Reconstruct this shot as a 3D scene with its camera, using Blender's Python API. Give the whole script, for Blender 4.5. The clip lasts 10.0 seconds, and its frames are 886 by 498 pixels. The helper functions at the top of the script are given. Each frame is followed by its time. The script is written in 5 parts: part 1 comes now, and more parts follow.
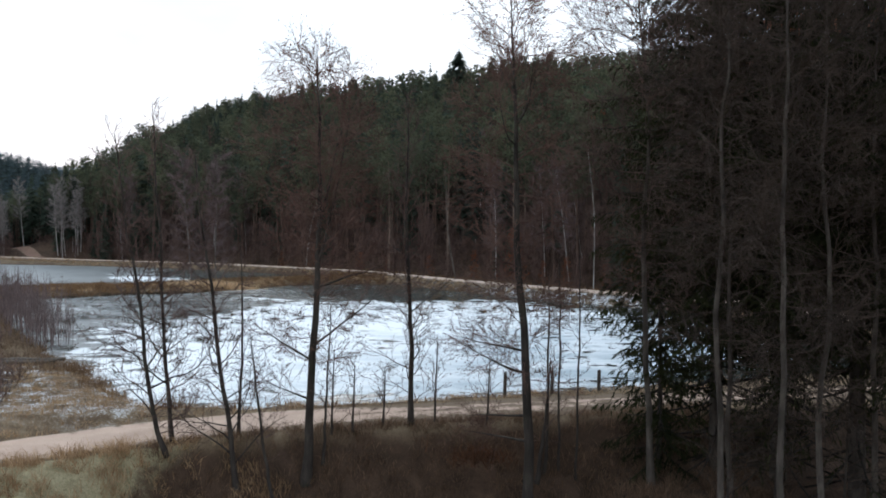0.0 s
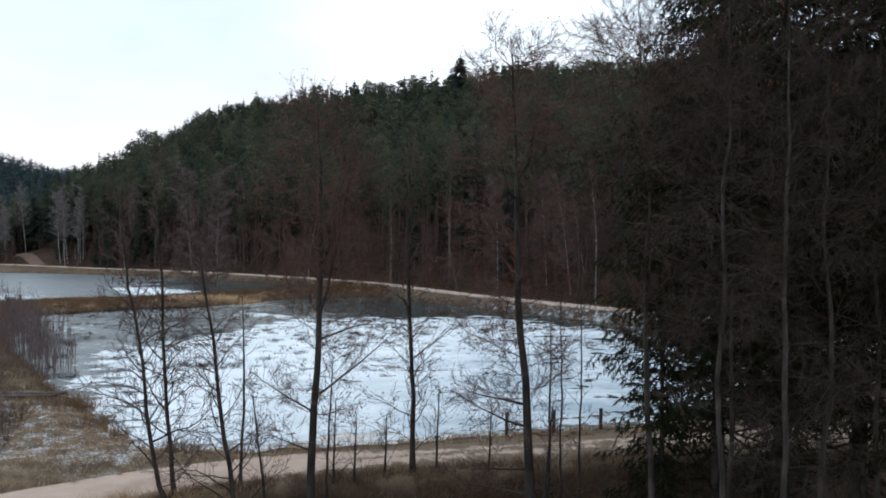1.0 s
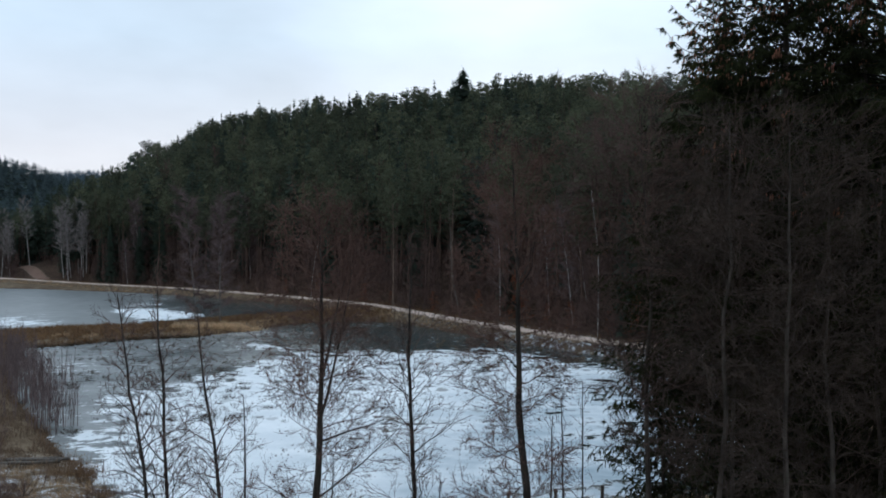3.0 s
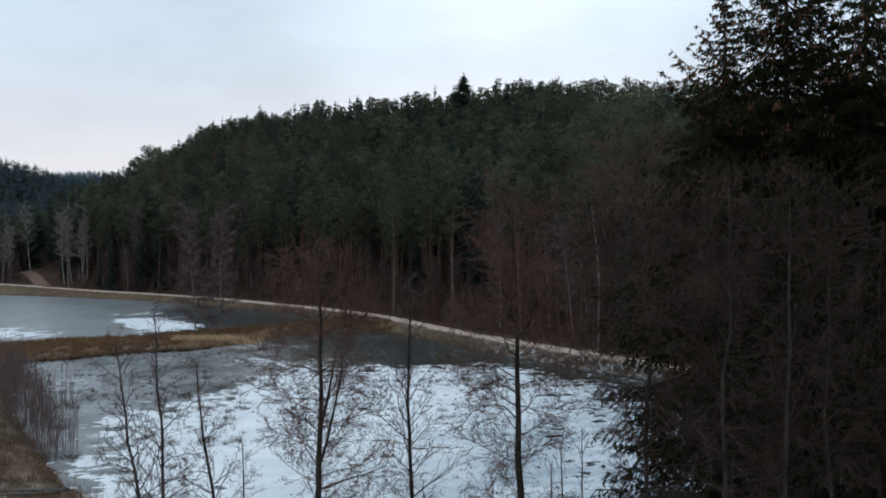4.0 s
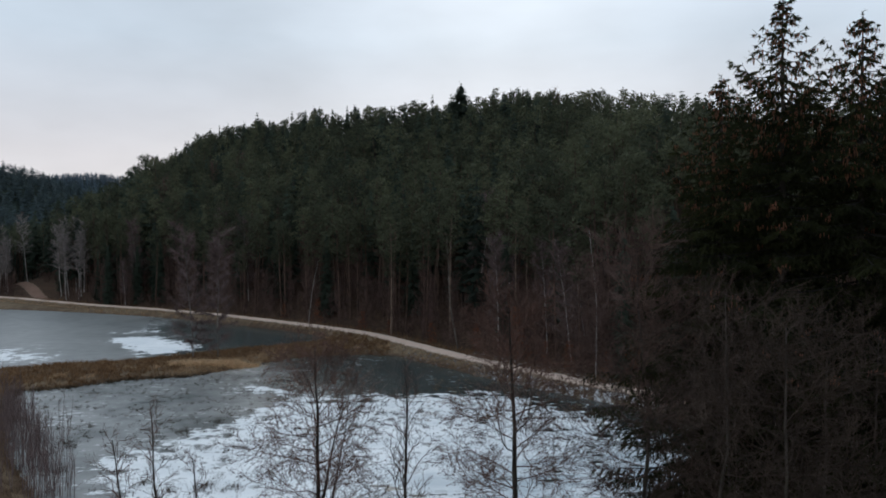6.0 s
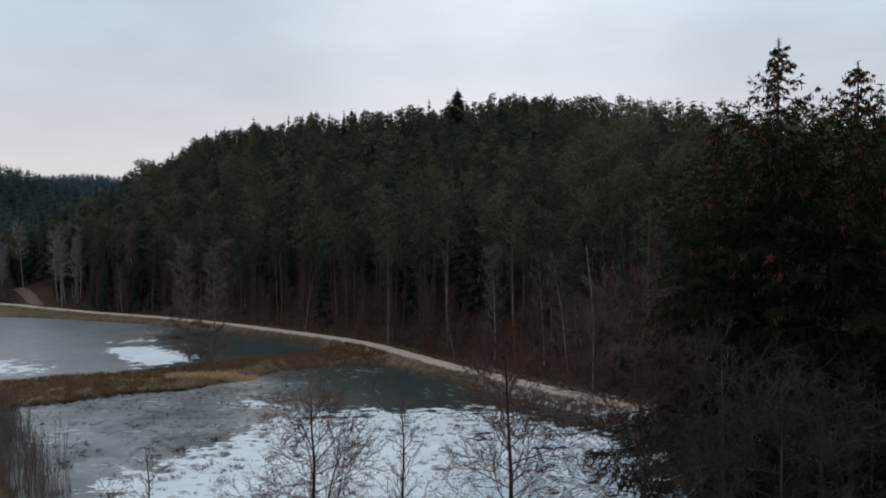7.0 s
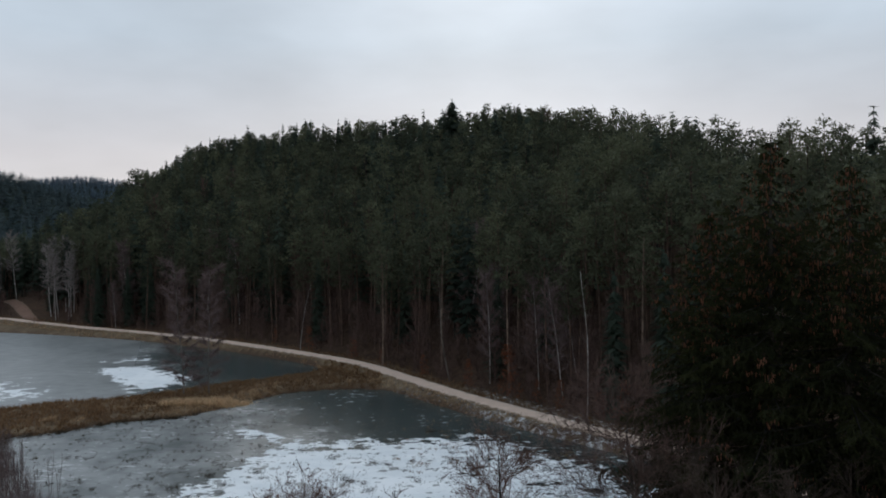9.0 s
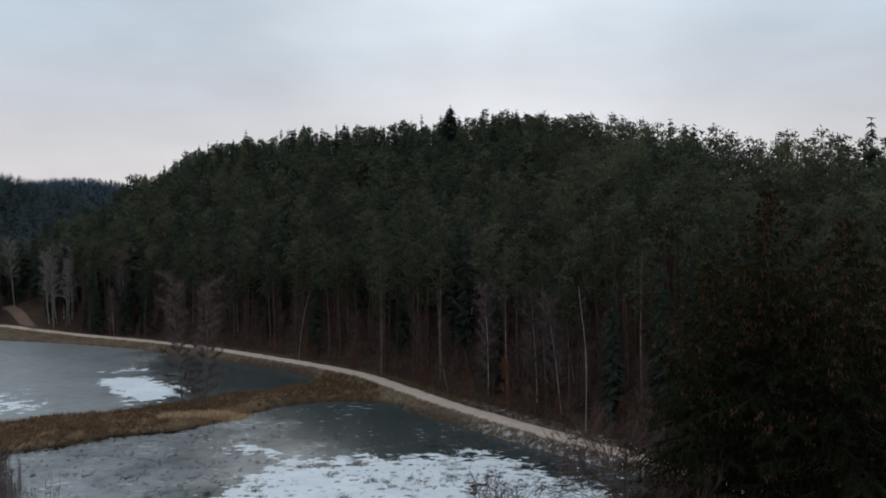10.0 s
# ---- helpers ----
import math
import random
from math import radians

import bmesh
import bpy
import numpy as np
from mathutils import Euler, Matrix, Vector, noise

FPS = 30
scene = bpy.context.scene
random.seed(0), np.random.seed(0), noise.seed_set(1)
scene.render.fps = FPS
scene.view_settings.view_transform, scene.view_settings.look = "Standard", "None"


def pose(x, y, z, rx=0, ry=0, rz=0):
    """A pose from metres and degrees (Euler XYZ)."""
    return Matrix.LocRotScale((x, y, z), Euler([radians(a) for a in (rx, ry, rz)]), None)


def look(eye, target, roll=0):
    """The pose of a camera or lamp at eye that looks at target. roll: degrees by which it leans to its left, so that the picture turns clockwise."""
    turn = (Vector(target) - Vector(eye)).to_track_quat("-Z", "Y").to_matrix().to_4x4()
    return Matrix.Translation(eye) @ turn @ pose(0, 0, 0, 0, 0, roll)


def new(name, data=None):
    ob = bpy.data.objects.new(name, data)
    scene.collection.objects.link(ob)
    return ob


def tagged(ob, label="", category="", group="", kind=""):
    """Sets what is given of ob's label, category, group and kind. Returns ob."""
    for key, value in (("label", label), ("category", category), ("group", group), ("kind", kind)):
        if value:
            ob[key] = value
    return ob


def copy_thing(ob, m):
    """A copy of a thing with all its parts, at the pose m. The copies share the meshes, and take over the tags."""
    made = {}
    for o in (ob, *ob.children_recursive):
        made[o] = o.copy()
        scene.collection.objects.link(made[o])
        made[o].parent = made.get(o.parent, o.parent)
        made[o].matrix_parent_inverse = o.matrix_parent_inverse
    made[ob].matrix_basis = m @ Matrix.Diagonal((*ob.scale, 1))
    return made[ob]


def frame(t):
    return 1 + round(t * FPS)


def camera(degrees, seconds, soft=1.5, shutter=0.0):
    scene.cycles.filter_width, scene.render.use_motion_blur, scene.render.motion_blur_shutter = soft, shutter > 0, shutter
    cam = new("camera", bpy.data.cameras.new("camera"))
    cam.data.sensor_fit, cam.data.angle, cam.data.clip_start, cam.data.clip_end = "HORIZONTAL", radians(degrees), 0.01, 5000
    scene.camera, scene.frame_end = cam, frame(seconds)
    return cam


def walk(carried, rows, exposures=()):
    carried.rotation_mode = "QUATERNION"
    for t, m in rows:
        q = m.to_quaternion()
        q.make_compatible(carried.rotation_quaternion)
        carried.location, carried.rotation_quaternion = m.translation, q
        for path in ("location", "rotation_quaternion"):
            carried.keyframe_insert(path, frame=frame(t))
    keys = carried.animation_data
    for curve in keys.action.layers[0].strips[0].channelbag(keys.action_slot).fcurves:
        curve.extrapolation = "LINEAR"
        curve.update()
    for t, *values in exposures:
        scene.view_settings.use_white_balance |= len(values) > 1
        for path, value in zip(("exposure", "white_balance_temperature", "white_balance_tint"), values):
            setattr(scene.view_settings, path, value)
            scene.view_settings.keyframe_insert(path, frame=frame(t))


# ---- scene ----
cam = camera(60.6, 10.0, soft=1.8)
METRES, EYE, TILT, LEAN, TURN = 16.0, 7.2, -1.2, 0.0, 0.0
ROWS = [
    (0.0, 0.0, 0.0, 0.0, -0.0, 0.0, -0.0),
    (0.5, 0.0006, 0.0004, 0.0545, 0.07, -0.03, 0.1),
    (1.0, 0.0011, 0.0001, 0.1065, 0.14, 0.02, 0.09),
    (1.5, 0.0017, -0.0, 0.1585, 0.21, 0.06, 0.07),
    (2.0, 0.0032, -0.0006, 0.2107, 0.27, 0.07, 0.08),
    (2.5, 0.0044, -0.001, 0.2643, 0.31, 0.09, 0.1),
    (4.0, 0.009, 0.003, 0.4154, 0.41, 0.11, 0.1),
    (4.5, 0.0112, 0.0038, 0.461, 0.41, 0.12, 0.11),
    (5.0, 0.0121, 0.0037, 0.5083, 0.39, 0.12, 0.15),
    (5.5, 0.0115, 0.0038, 0.5575, 0.33, 0.11, 0.19),
    (7.0, 0.0137, 0.0048, 0.7047, 0.02, 0.07, 0.32),
    (7.5, 0.0162, 0.0054, 0.7538, -0.1, 0.08, 0.36),
    (8.0, 0.0182, 0.0068, 0.8003, -0.19, 0.09, 0.4),
    (8.5, 0.0188, 0.008, 0.8493, -0.27, 0.11, 0.42),
    (9.0, 0.0192, 0.0074, 0.899, -0.36, 0.1, 0.47),
    (9.5, 0.0201, 0.0076, 0.9495, -0.42, 0.12, 0.49),
    (10.0, 0.0221, 0.0082, 0.9995, -0.47, 0.12, 0.53),
]
EXPOSURES = [(0.0, 0.95, 6500, 10), (1.0, 0.75, 6350, 9), (2.5, 0.47, 6050, 7), (4.5, 0.29, 6400, 9), (6.0, 0.17, 6500, 10), (7.5, 0.06, 6550, 10), (10.0, 0.03, 6550, 10)]
walk(cam, [(t, pose(0, 0, EYE, TILT, LEAN, TURN) @ pose(METRES * x, METRES * y, METRES * z, 90 + pitch, roll, yaw)) for t, x, y, z, yaw, pitch, roll in ROWS], EXPOSURES)

# ---- sky and sun: an overcast late afternoon, the sun behind cloud beyond the hill ----
SUN_EL, SUN_AZ = radians(24), radians(4)
world = bpy.data.worlds.new("overcast_sky")
scene.world = world
world.use_nodes = True
wn, wl = world.node_tree.nodes, world.node_tree.links
wn.clear()


def wnode(kind, **values):
    n = wn.new(kind)
    for key, value in values.items():
        n.inputs[key].default_value = value
    return n


w_out = wnode("ShaderNodeOutputWorld")
w_co = wnode("ShaderNodeTexCoord")
w_sep = wnode("ShaderNodeSeparateXYZ")
wl.new(w_co.outputs["Generated"], w_sep.inputs[0])
w_ramp = wnode("ShaderNodeValToRGB")
w_ramp.color_ramp.elements[0].position, w_ramp.color_ramp.elements[0].color = 0.0, (0.66, 0.63, 0.65, 1)
w_ramp.color_ramp.elements[1].position, w_ramp.color_ramp.elements[1].color = 0.8, (0.56, 0.68, 0.82, 1)
e = w_ramp.color_ramp.elements.new(0.10)
e.color = (0.67, 0.66, 0.70, 1)
e = w_ramp.color_ramp.elements.new(0.24)
e.color = (0.57, 0.66, 0.76, 1)
wl.new(w_sep.outputs["Z"], w_ramp.inputs[0])
w_map = wnode("ShaderNodeMapping", Scale=(1.0, 1.0, 2.8), Location=(0.35, 0.2, 0.4))
wl.new(w_co.outputs["Generated"], w_map.inputs[0])
w_noise = wnode("ShaderNodeTexNoise", Scale=2.6, Detail=5.0, Roughness=0.5)
wl.new(w_map.outputs[0], w_noise.inputs["Vector"])
w_cloud = wnode("ShaderNodeMapRange")
w_cloud.inputs["From Min"].default_value, w_cloud.inputs["From Max"].default_value = 0.3, 0.7
w_cloud.inputs["To Min"].default_value, w_cloud.inputs["To Max"].default_value = 0.86, 1.14
wl.new(w_noise.outputs["Fac"], w_cloud.inputs["Value"])
w_mul = wnode("ShaderNodeVectorMath")
w_mul.operation = "SCALE"
wl.new(w_ramp.outputs[0], w_mul.inputs[0])
wl.new(w_cloud.outputs[0], w_mul.inputs["Scale"])
w_dot = wnode("ShaderNodeVectorMath")
w_dot.operation = "DOT_PRODUCT"
w_dot.inputs[1].default_value = (math.sin(SUN_AZ) * math.cos(SUN_EL), math.cos(SUN_AZ) * math.cos(SUN_EL), math.sin(SUN_EL))
wl.new(w_co.outputs["Generated"], w_dot.inputs[0])
w_glow = wnode("ShaderNodeMapRange")
w_glow.interpolation_type = "SMOOTHSTEP"
w_glow.inputs["From Min"].default_value, w_glow.inputs["From Max"].default_value = 0.93, 1.0
w_glow.inputs["To Min"].default_value, w_glow.inputs["To Max"].default_value = 0.98, 1.14
wl.new(w_dot.outputs["Value"], w_glow.inputs["Value"])
w_bg = wnode("ShaderNodeBackground")
wl.new(w_glow.outputs[0], w_bg.inputs["Strength"])
wl.new(w_mul.outputs[0], w_bg.inputs[0])
w_sky = wnode("ShaderNodeTexSky")
w_sky.sky_type = "NISHITA"
w_sky.sun_disc = False
w_sky.sun_elevation, w_sky.sun_rotation = SUN_EL, SUN_AZ
w_bg2 = wnode("ShaderNodeBackground", Strength=0.05)
wl.new(w_sky.outputs[0], w_bg2.inputs[0])
w_mix = wnode("ShaderNodeMixShader", Fac=0.12)
wl.new(w_bg.outputs[0], w_mix.inputs[1])
wl.new(w_bg2.outputs[0], w_mix.inputs[2])
wl.new(w_mix.outputs[0], w_out.inputs[0])

sun = new("sun", bpy.data.lights.new("sun", "SUN"))
sun.data.energy, sun.data.angle, sun.data.color = 0.5, radians(35), (1.0, 0.95, 0.9)
sun.matrix_world = look((0, 0, 60), (-60 * math.sin(SUN_AZ) / math.tan(SUN_EL), -60 * math.cos(SUN_AZ) / math.tan(SUN_EL), 0))

# ---- materials ----


def shade(name, rough=0.9, spec=0.3):
    m = bpy.data.materials.new(name)
    m.use_nodes = True
    b = m.node_tree.nodes["Principled BSDF"]
    b.inputs["Roughness"].default_value = rough
    b.inputs["Specular IOR Level"].default_value = spec
    return m, m.node_tree.nodes, m.node_tree.links, b


def ramp(nodes, *stops):
    r = nodes.new("ShaderNodeValToRGB")
    el = r.color_ramp.elements
    while len(el) < len(stops):
        el.new(0.5)
    for i, (p, c) in enumerate(stops):
        el[i].position, el[i].color = p, (*c, 1)
    return r


def grain(nodes, links, scale, detail=4, rough=0.6, stretch=(1, 1, 1), space="Object"):
    co = nodes.new("ShaderNodeTexCoord")
    mp = nodes.new("ShaderNodeMapping")
    mp.inputs["Scale"].default_value = stretch
    n = nodes.new("ShaderNodeTexNoise")
    n.inputs["Scale"].default_value, n.inputs["Detail"].default_value, n.inputs["Roughness"].default_value = scale, detail, rough
    links.new(co.outputs[space], mp.inputs[0])
    links.new(mp.outputs[0], n.inputs["Vector"])
    return n.outputs["Fac"]


def mixc(nodes, links, fac, a, b, mode="MIX"):
    m = nodes.new("ShaderNodeMix")
    m.data_type, m.blend_type = "RGBA", mode
    for sock, v in ((m.inputs["Factor"], fac), (m.inputs["A"], a), (m.inputs["B"], b)):
        if isinstance(v, (int, float)):
            sock.default_value = v
        elif isinstance(v, tuple):
            sock.default_value = (*v, 1)
        else:
            links.new(v, sock)
    return m.outputs["Result"]


def calc(nodes, links, op, a, b, clamp=False):
    m = nodes.new("ShaderNodeMath")
    m.operation, m.use_clamp = op, clamp
    for sock, v in zip(m.inputs, (a, b)):
        if isinstance(v, (int, float)):
            sock.default_value = v
        else:
            links.new(v, sock)
    return m.outputs[0]


def step(nodes, links, v, lo, hi):
    m = nodes.new("ShaderNodeMapRange")
    m.interpolation_type = "SMOOTHSTEP"
    m.inputs["From Min"].default_value, m.inputs["From Max"].default_value = lo, hi
    links.new(v, m.inputs["Value"])
    return m.outputs[0]


def attr(nodes, name):
    a = nodes.new("ShaderNodeAttribute")
    a.attribute_name = name
    return a.outputs["Fac"]


def bump(nodes, links, bsdf, height, dist, strength=0.6):
    b = nodes.new("ShaderNodeBump")
    b.inputs["Distance"].default_value, b.inputs["Strength"].default_value = dist, strength
    links.new(height, b.inputs["Height"])
    links.new(b.outputs[0], bsdf.inputs["Normal"])


def bark(name, dark, light, scale=9, stretch=(1, 1, 0.22), moss=0.0):
    m, n, l, b = shade(name, 0.95, 0.2)
    fine = grain(n, l, scale, 5, 0.65, stretch)
    broad = grain(n, l, 0.9, 3, 0.5)
    r = ramp(n, (0.3, dark), (0.72, light))
    l.new(fine, r.inputs[0])
    c = mixc(n, l, step(n, l, broad, 0.35, 0.75), r.outputs[0], tuple(v * 0.6 for v in dark))
    if moss:
        c = mixc(n, l, calc(n, l, "MULTIPLY", step(n, l, grain(n, l, 2.2, 4), 0.5, 0.7), moss), c, (0.05, 0.06, 0.03))
    l.new(c, b.inputs["Base Color"])
    bump(n, l, b, fine, 0.03)
    return m


def leafage(name, dark, light, rough=0.8, tuft=0.3, spec=0.12):
    """Needles or leaves, thin enough to let some light through: a tint for each tree, a slighter one for each tuft."""
    m, n, l, b = shade(name, rough, spec)
    thru, both = n.new("ShaderNodeBsdfTranslucent"), n.new("ShaderNodeMixShader")
    both.inputs[0].default_value = 0.45
    geo = n.new("ShaderNodeNewGeometry")
    v = calc(n, l, "ADD", calc(n, l, "MULTIPLY", attr(n, "tint"), 1.0 - tuft), calc(n, l, "MULTIPLY", geo.outputs["Random Per Island"], tuft))
    r = ramp(n, (0.1, dark), (0.9, light))
    l.new(v, r.inputs[0])
    l.new(r.outputs[0], b.inputs["Base Color"])
    l.new(r.outputs[0], thru.inputs["Color"])
    l.new(b.outputs[0], both.inputs[1])
    l.new(thru.outputs[0], both.inputs[2])
    l.new(both.outputs[0], n["Material Output"].inputs["Surface"])
    return m


ALDER = bark("alder_bark", (0.028, 0.022, 0.019), (0.085, 0.07, 0.058), moss=0.25)
TWIG = bark("twig_bark", (0.09, 0.056, 0.046), (0.19, 0.122, 0.103), 4)
GREYTWIG = bark("grey_twig_bark", (0.19, 0.162, 0.15), (0.38, 0.335, 0.315), 4)
# birch bark again, with the shade on the bund trunks put into its colour
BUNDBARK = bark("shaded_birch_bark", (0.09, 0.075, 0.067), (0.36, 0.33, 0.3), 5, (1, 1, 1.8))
ALDERTWIG = bark("alder_twig_bark", (0.1, 0.055, 0.042), (0.21, 0.124, 0.098), 4)
ASHBARK = bark("ash_bark", (0.045, 0.036, 0.03), (0.135, 0.112, 0.094), 9, moss=0.3)
PINEBARK = bark("pine_bark", (0.06, 0.04, 0.031), (0.18, 0.108, 0.078), 5)
PALEBARK = bark("pale_pine_bark", (0.11, 0.075, 0.055), (0.26, 0.185, 0.14), 5)
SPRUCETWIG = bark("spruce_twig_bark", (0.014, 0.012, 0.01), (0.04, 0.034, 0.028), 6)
SPRUCEBARK = bark("spruce_bark", (0.04, 0.033, 0.028), (0.12, 0.1, 0.085), 8)
BIRCHBARK = bark("birch_bark", (0.24, 0.215, 0.19), (0.66, 0.63, 0.59), 5, (1, 1, 1.8))
BIRCHTWIG = bark("birch_twig_bark", (0.125, 0.088, 0.082), (0.24, 0.175, 0.162), 4)
ASHTWIG = bark("ash_twig_bark", (0.046, 0.032, 0.025), (0.112, 0.079, 0.06), 4)
DARKTWIG = bark("dark_twig_bark", (0.046, 0.032, 0.024), (0.115, 0.08, 0.06), 4)
WOODPOST = bark("post_wood", (0.05, 0.04, 0.032), (0.13, 0.105, 0.085), 12)
DEADWOOD = bark("dead_wood", (0.1, 0.085, 0.07), (0.24, 0.2, 0.17), 10)
PINELEAF = leafage("pine_needles", (0.044, 0.052, 0.034), (0.13, 0.138, 0.08), tuft=0.2)
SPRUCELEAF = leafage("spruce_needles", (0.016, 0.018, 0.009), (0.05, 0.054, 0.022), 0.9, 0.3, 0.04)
BRAMBLE = leafage("bramble_stems", (0.06, 0.036, 0.023), (0.27, 0.175, 0.115), tuft=0.5)
# blue distance haze is mixed into the next two needle colours
HAZYMIDLEAF = leafage("hazy_middle_needles", (0.055, 0.08, 0.086), (0.1, 0.134, 0.138), tuft=0.2)
HAZYFARLEAF = leafage("hazy_distant_needles", (0.1, 0.14, 0.175), (0.15, 0.2, 0.245), tuft=0.2)
HILLSPRUCE = leafage("hill_spruce_needles", (0.036, 0.05, 0.039), (0.08, 0.104, 0.074), tuft=0.25)
RUSTLEAF = leafage("withered_leaves", (0.11, 0.042, 0.024), (0.26, 0.1, 0.05))
BRACKEN = leafage("dead_bracken", (0.04, 0.02, 0.012), (0.15, 0.068, 0.034), tuft=0.6)
CONE = leafage("cone_scales", (0.13, 0.058, 0.036), (0.3, 0.138, 0.08))
DRYGRASS = leafage("dry_grass_blades", (0.22, 0.13, 0.07), (0.56, 0.385, 0.23))
BROWNSEDGE = leafage("brown_sedge_blades", (0.1, 0.056, 0.03), (0.28, 0.168, 0.088))
BANKSEDGE = leafage("bank_sedge_blades", (0.09, 0.06, 0.041), (0.27, 0.188, 0.126))
STRAW = leafage("straw_blades", (0.5, 0.34, 0.2), (0.85, 0.63, 0.4))
DARKSEDGE = leafage("dark_sedge_blades", (0.03, 0.024, 0.016), (0.1, 0.072, 0.046))


def ground_material():
    m, n, l, b = shade("ground_cover", 1.0, 0.1)
    coarse = grain(n, l, 0.16, 5, 0.6)
    mid = grain(n, l, 1.3, 5, 0.65)
    fine = grain(n, l, 14, 4, 0.7)
    straw = ramp(n, (0.25, (0.1, 0.065, 0.04)), (0.5, (0.19, 0.135, 0.085)), (0.8, (0.33, 0.255, 0.165)))
    l.new(mid, straw.inputs[0])
    litter = ramp(n, (0.3, (0.04, 0.026, 0.018)), (0.75, (0.115, 0.07, 0.046)))
    l.new(mid, litter.inputs[0])
    turf = ramp(n, (0.3, (0.24, 0.2, 0.115)), (0.75, (0.46, 0.39, 0.24)))
    l.new(mid, turf.inputs[0])
    c = mixc(n, l, step(n, l, coarse, 0.4, 0.65), straw.outputs[0], mixc(n, l, 0.5, straw.outputs[0], litter.outputs[0]))
    wob = calc(n, l, "MULTIPLY", calc(n, l, "SUBTRACT", mid, 0.5), 0.9)
    c = mixc(n, l, step(n, l, calc(n, l, "ADD", attr(n, "turf"), wob), 0.35, 0.65), c, turf.outputs[0])
    c = mixc(n, l, step(n, l, calc(n, l, "ADD", attr(n, "litter"), wob), 0.35, 0.65), c, litter.outputs[0])
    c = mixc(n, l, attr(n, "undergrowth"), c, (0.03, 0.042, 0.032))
    rime = calc(n, l, "MULTIPLY", attr(n, "rime"), step(n, l, calc(n, l, "ADD", fine, wob), 0.52, 0.66))
    c = mixc(n, l, rime, c, (0.62, 0.62, 0.62))
    g = ramp(n, (0.3, (0.7, 0.7, 0.7)), (0.7, (1.25, 1.25, 1.25)))
    l.new(fine, g.inputs[0])
    c = mixc(n, l, 1.0, c, g.outputs[0], "MULTIPLY")
    l.new(c, b.inputs["Base Color"])
    bump(n, l, b, calc(n, l, "ADD", fine, mid), 0.08, 0.8)
    return m


def ice_material():
    m, n, l, b = shade("pond_ice", 0.2, 0.5)
    b.inputs["IOR"].default_value = 1.31
    broad = grain(n, l, 0.12, 5, 0.6)
    mid = grain(n, l, 0.62, 5, 0.55, (0.75, 1, 1))
    fine = grain(n, l, 5.5, 5, 0.7)
    drift = grain(n, l, 0.17, 3, 0.5, (0.6, 1, 1))
    # clear and frosted ice; part of their contrast is painted reflection
    clear = ramp(n, (0.3, (0.03, 0.04, 0.038)), (0.7, (0.085, 0.1, 0.094)))
    frosted = ramp(n, (0.32, (0.17, 0.175, 0.168)), (0.68, (0.31, 0.312, 0.3)))
    tone = calc(n, l, "ADD", calc(n, l, "MULTIPLY", broad, 0.4), calc(n, l, "MULTIPLY", mid, 0.6))
    l.new(tone, clear.inputs[0])
    l.new(tone, frosted.inputs[0])
    ice = n.new("ShaderNodeMix")
    ice.data_type = "RGBA"
    l.new(step(n, l, calc(n, l, "ADD", attr(n, "frost_sheen"), calc(n, l, "MULTIPLY", calc(n, l, "SUBTRACT", broad, 0.5), 1.2)), 0.2, 0.8), ice.inputs["Factor"])
    l.new(clear.outputs[0], ice.inputs["A"])
    l.new(frosted.outputs[0], ice.inputs["B"])
    wob = calc(n, l, "ADD", calc(n, l, "MULTIPLY", calc(n, l, "SUBTRACT", mid, 0.5), 1.45), calc(n, l, "MULTIPLY", calc(n, l, "SUBTRACT", fine, 0.5), 0.28))
    wob = calc(n, l, "ADD", wob, calc(n, l, "MULTIPLY", calc(n, l, "SUBTRACT", grain(n, l, 2.0, 3, 0.55, (0.7, 1, 1)), 0.5), 0.55))
    wob = calc(n, l, "ADD", wob, calc(n, l, "MULTIPLY", calc(n, l, "SUBTRACT", drift, 0.5), 0.7))
    cover = step(n, l, calc(n, l, "ADD", attr(n, "snow"), wob), 0.475, 0.525)
    holes = step(n, l, grain(n, l, 1.25, 3, 0.6, (0.55, 1, 1)), 0.63, 0.66)
    # round thawed spots of uneven size round stems and leaves
    at, cell = n.new("ShaderNodeTexCoord"), n.new("ShaderNodeTexVoronoi")
    cell.inputs["Scale"].default_value = 0.62
    l.new(at.outputs["Object"], cell.inputs["Vector"])
    spot = calc(n, l, "ADD", cell.outputs["Distance"], calc(n, l, "MULTIPLY", calc(n, l, "SUBTRACT", grain(n, l, 3.2, 3, 0.6, (0.8, 1, 1)), 0.5), 0.42))
    spot = calc(n, l, "ADD", spot, calc(n, l, "MULTIPLY", calc(n, l, "SUBTRACT", grain(n, l, 0.33, 2, 0.5), 0.5), 0.75))
    holes = calc(n, l, "MAXIMUM", holes, calc(n, l, "SUBTRACT", 1.0, step(n, l, spot, 0.16, 0.22)))
    holes = calc(n, l, "MULTIPLY", holes, attr(n, "worn"))
    cover = calc(n, l, "MULTIPLY", cover, calc(n, l, "SUBTRACT", 1.0, calc(n, l, "MULTIPLY", holes, 0.75)))
    flecks = calc(n, l, "MULTIPLY", step(n, l, calc(n, l, "ADD", grain(n, l, 1.5, 4, 0.6, (0.5, 1, 1)), calc(n, l, "MULTIPLY", calc(n, l, "SUBTRACT", broad, 0.5), 0.5)), 0.63, 0.7), calc(n, l, "MULTIPLY", attr(n, "worn"), 0.45))
    cover = calc(n, l, "MAXIMUM", cover, flecks)
    snow = ramp(n, (0.3, (0.84, 0.845, 0.84)), (0.7, (0.93, 0.93, 0.915)))
    l.new(fine, snow.inputs[0])
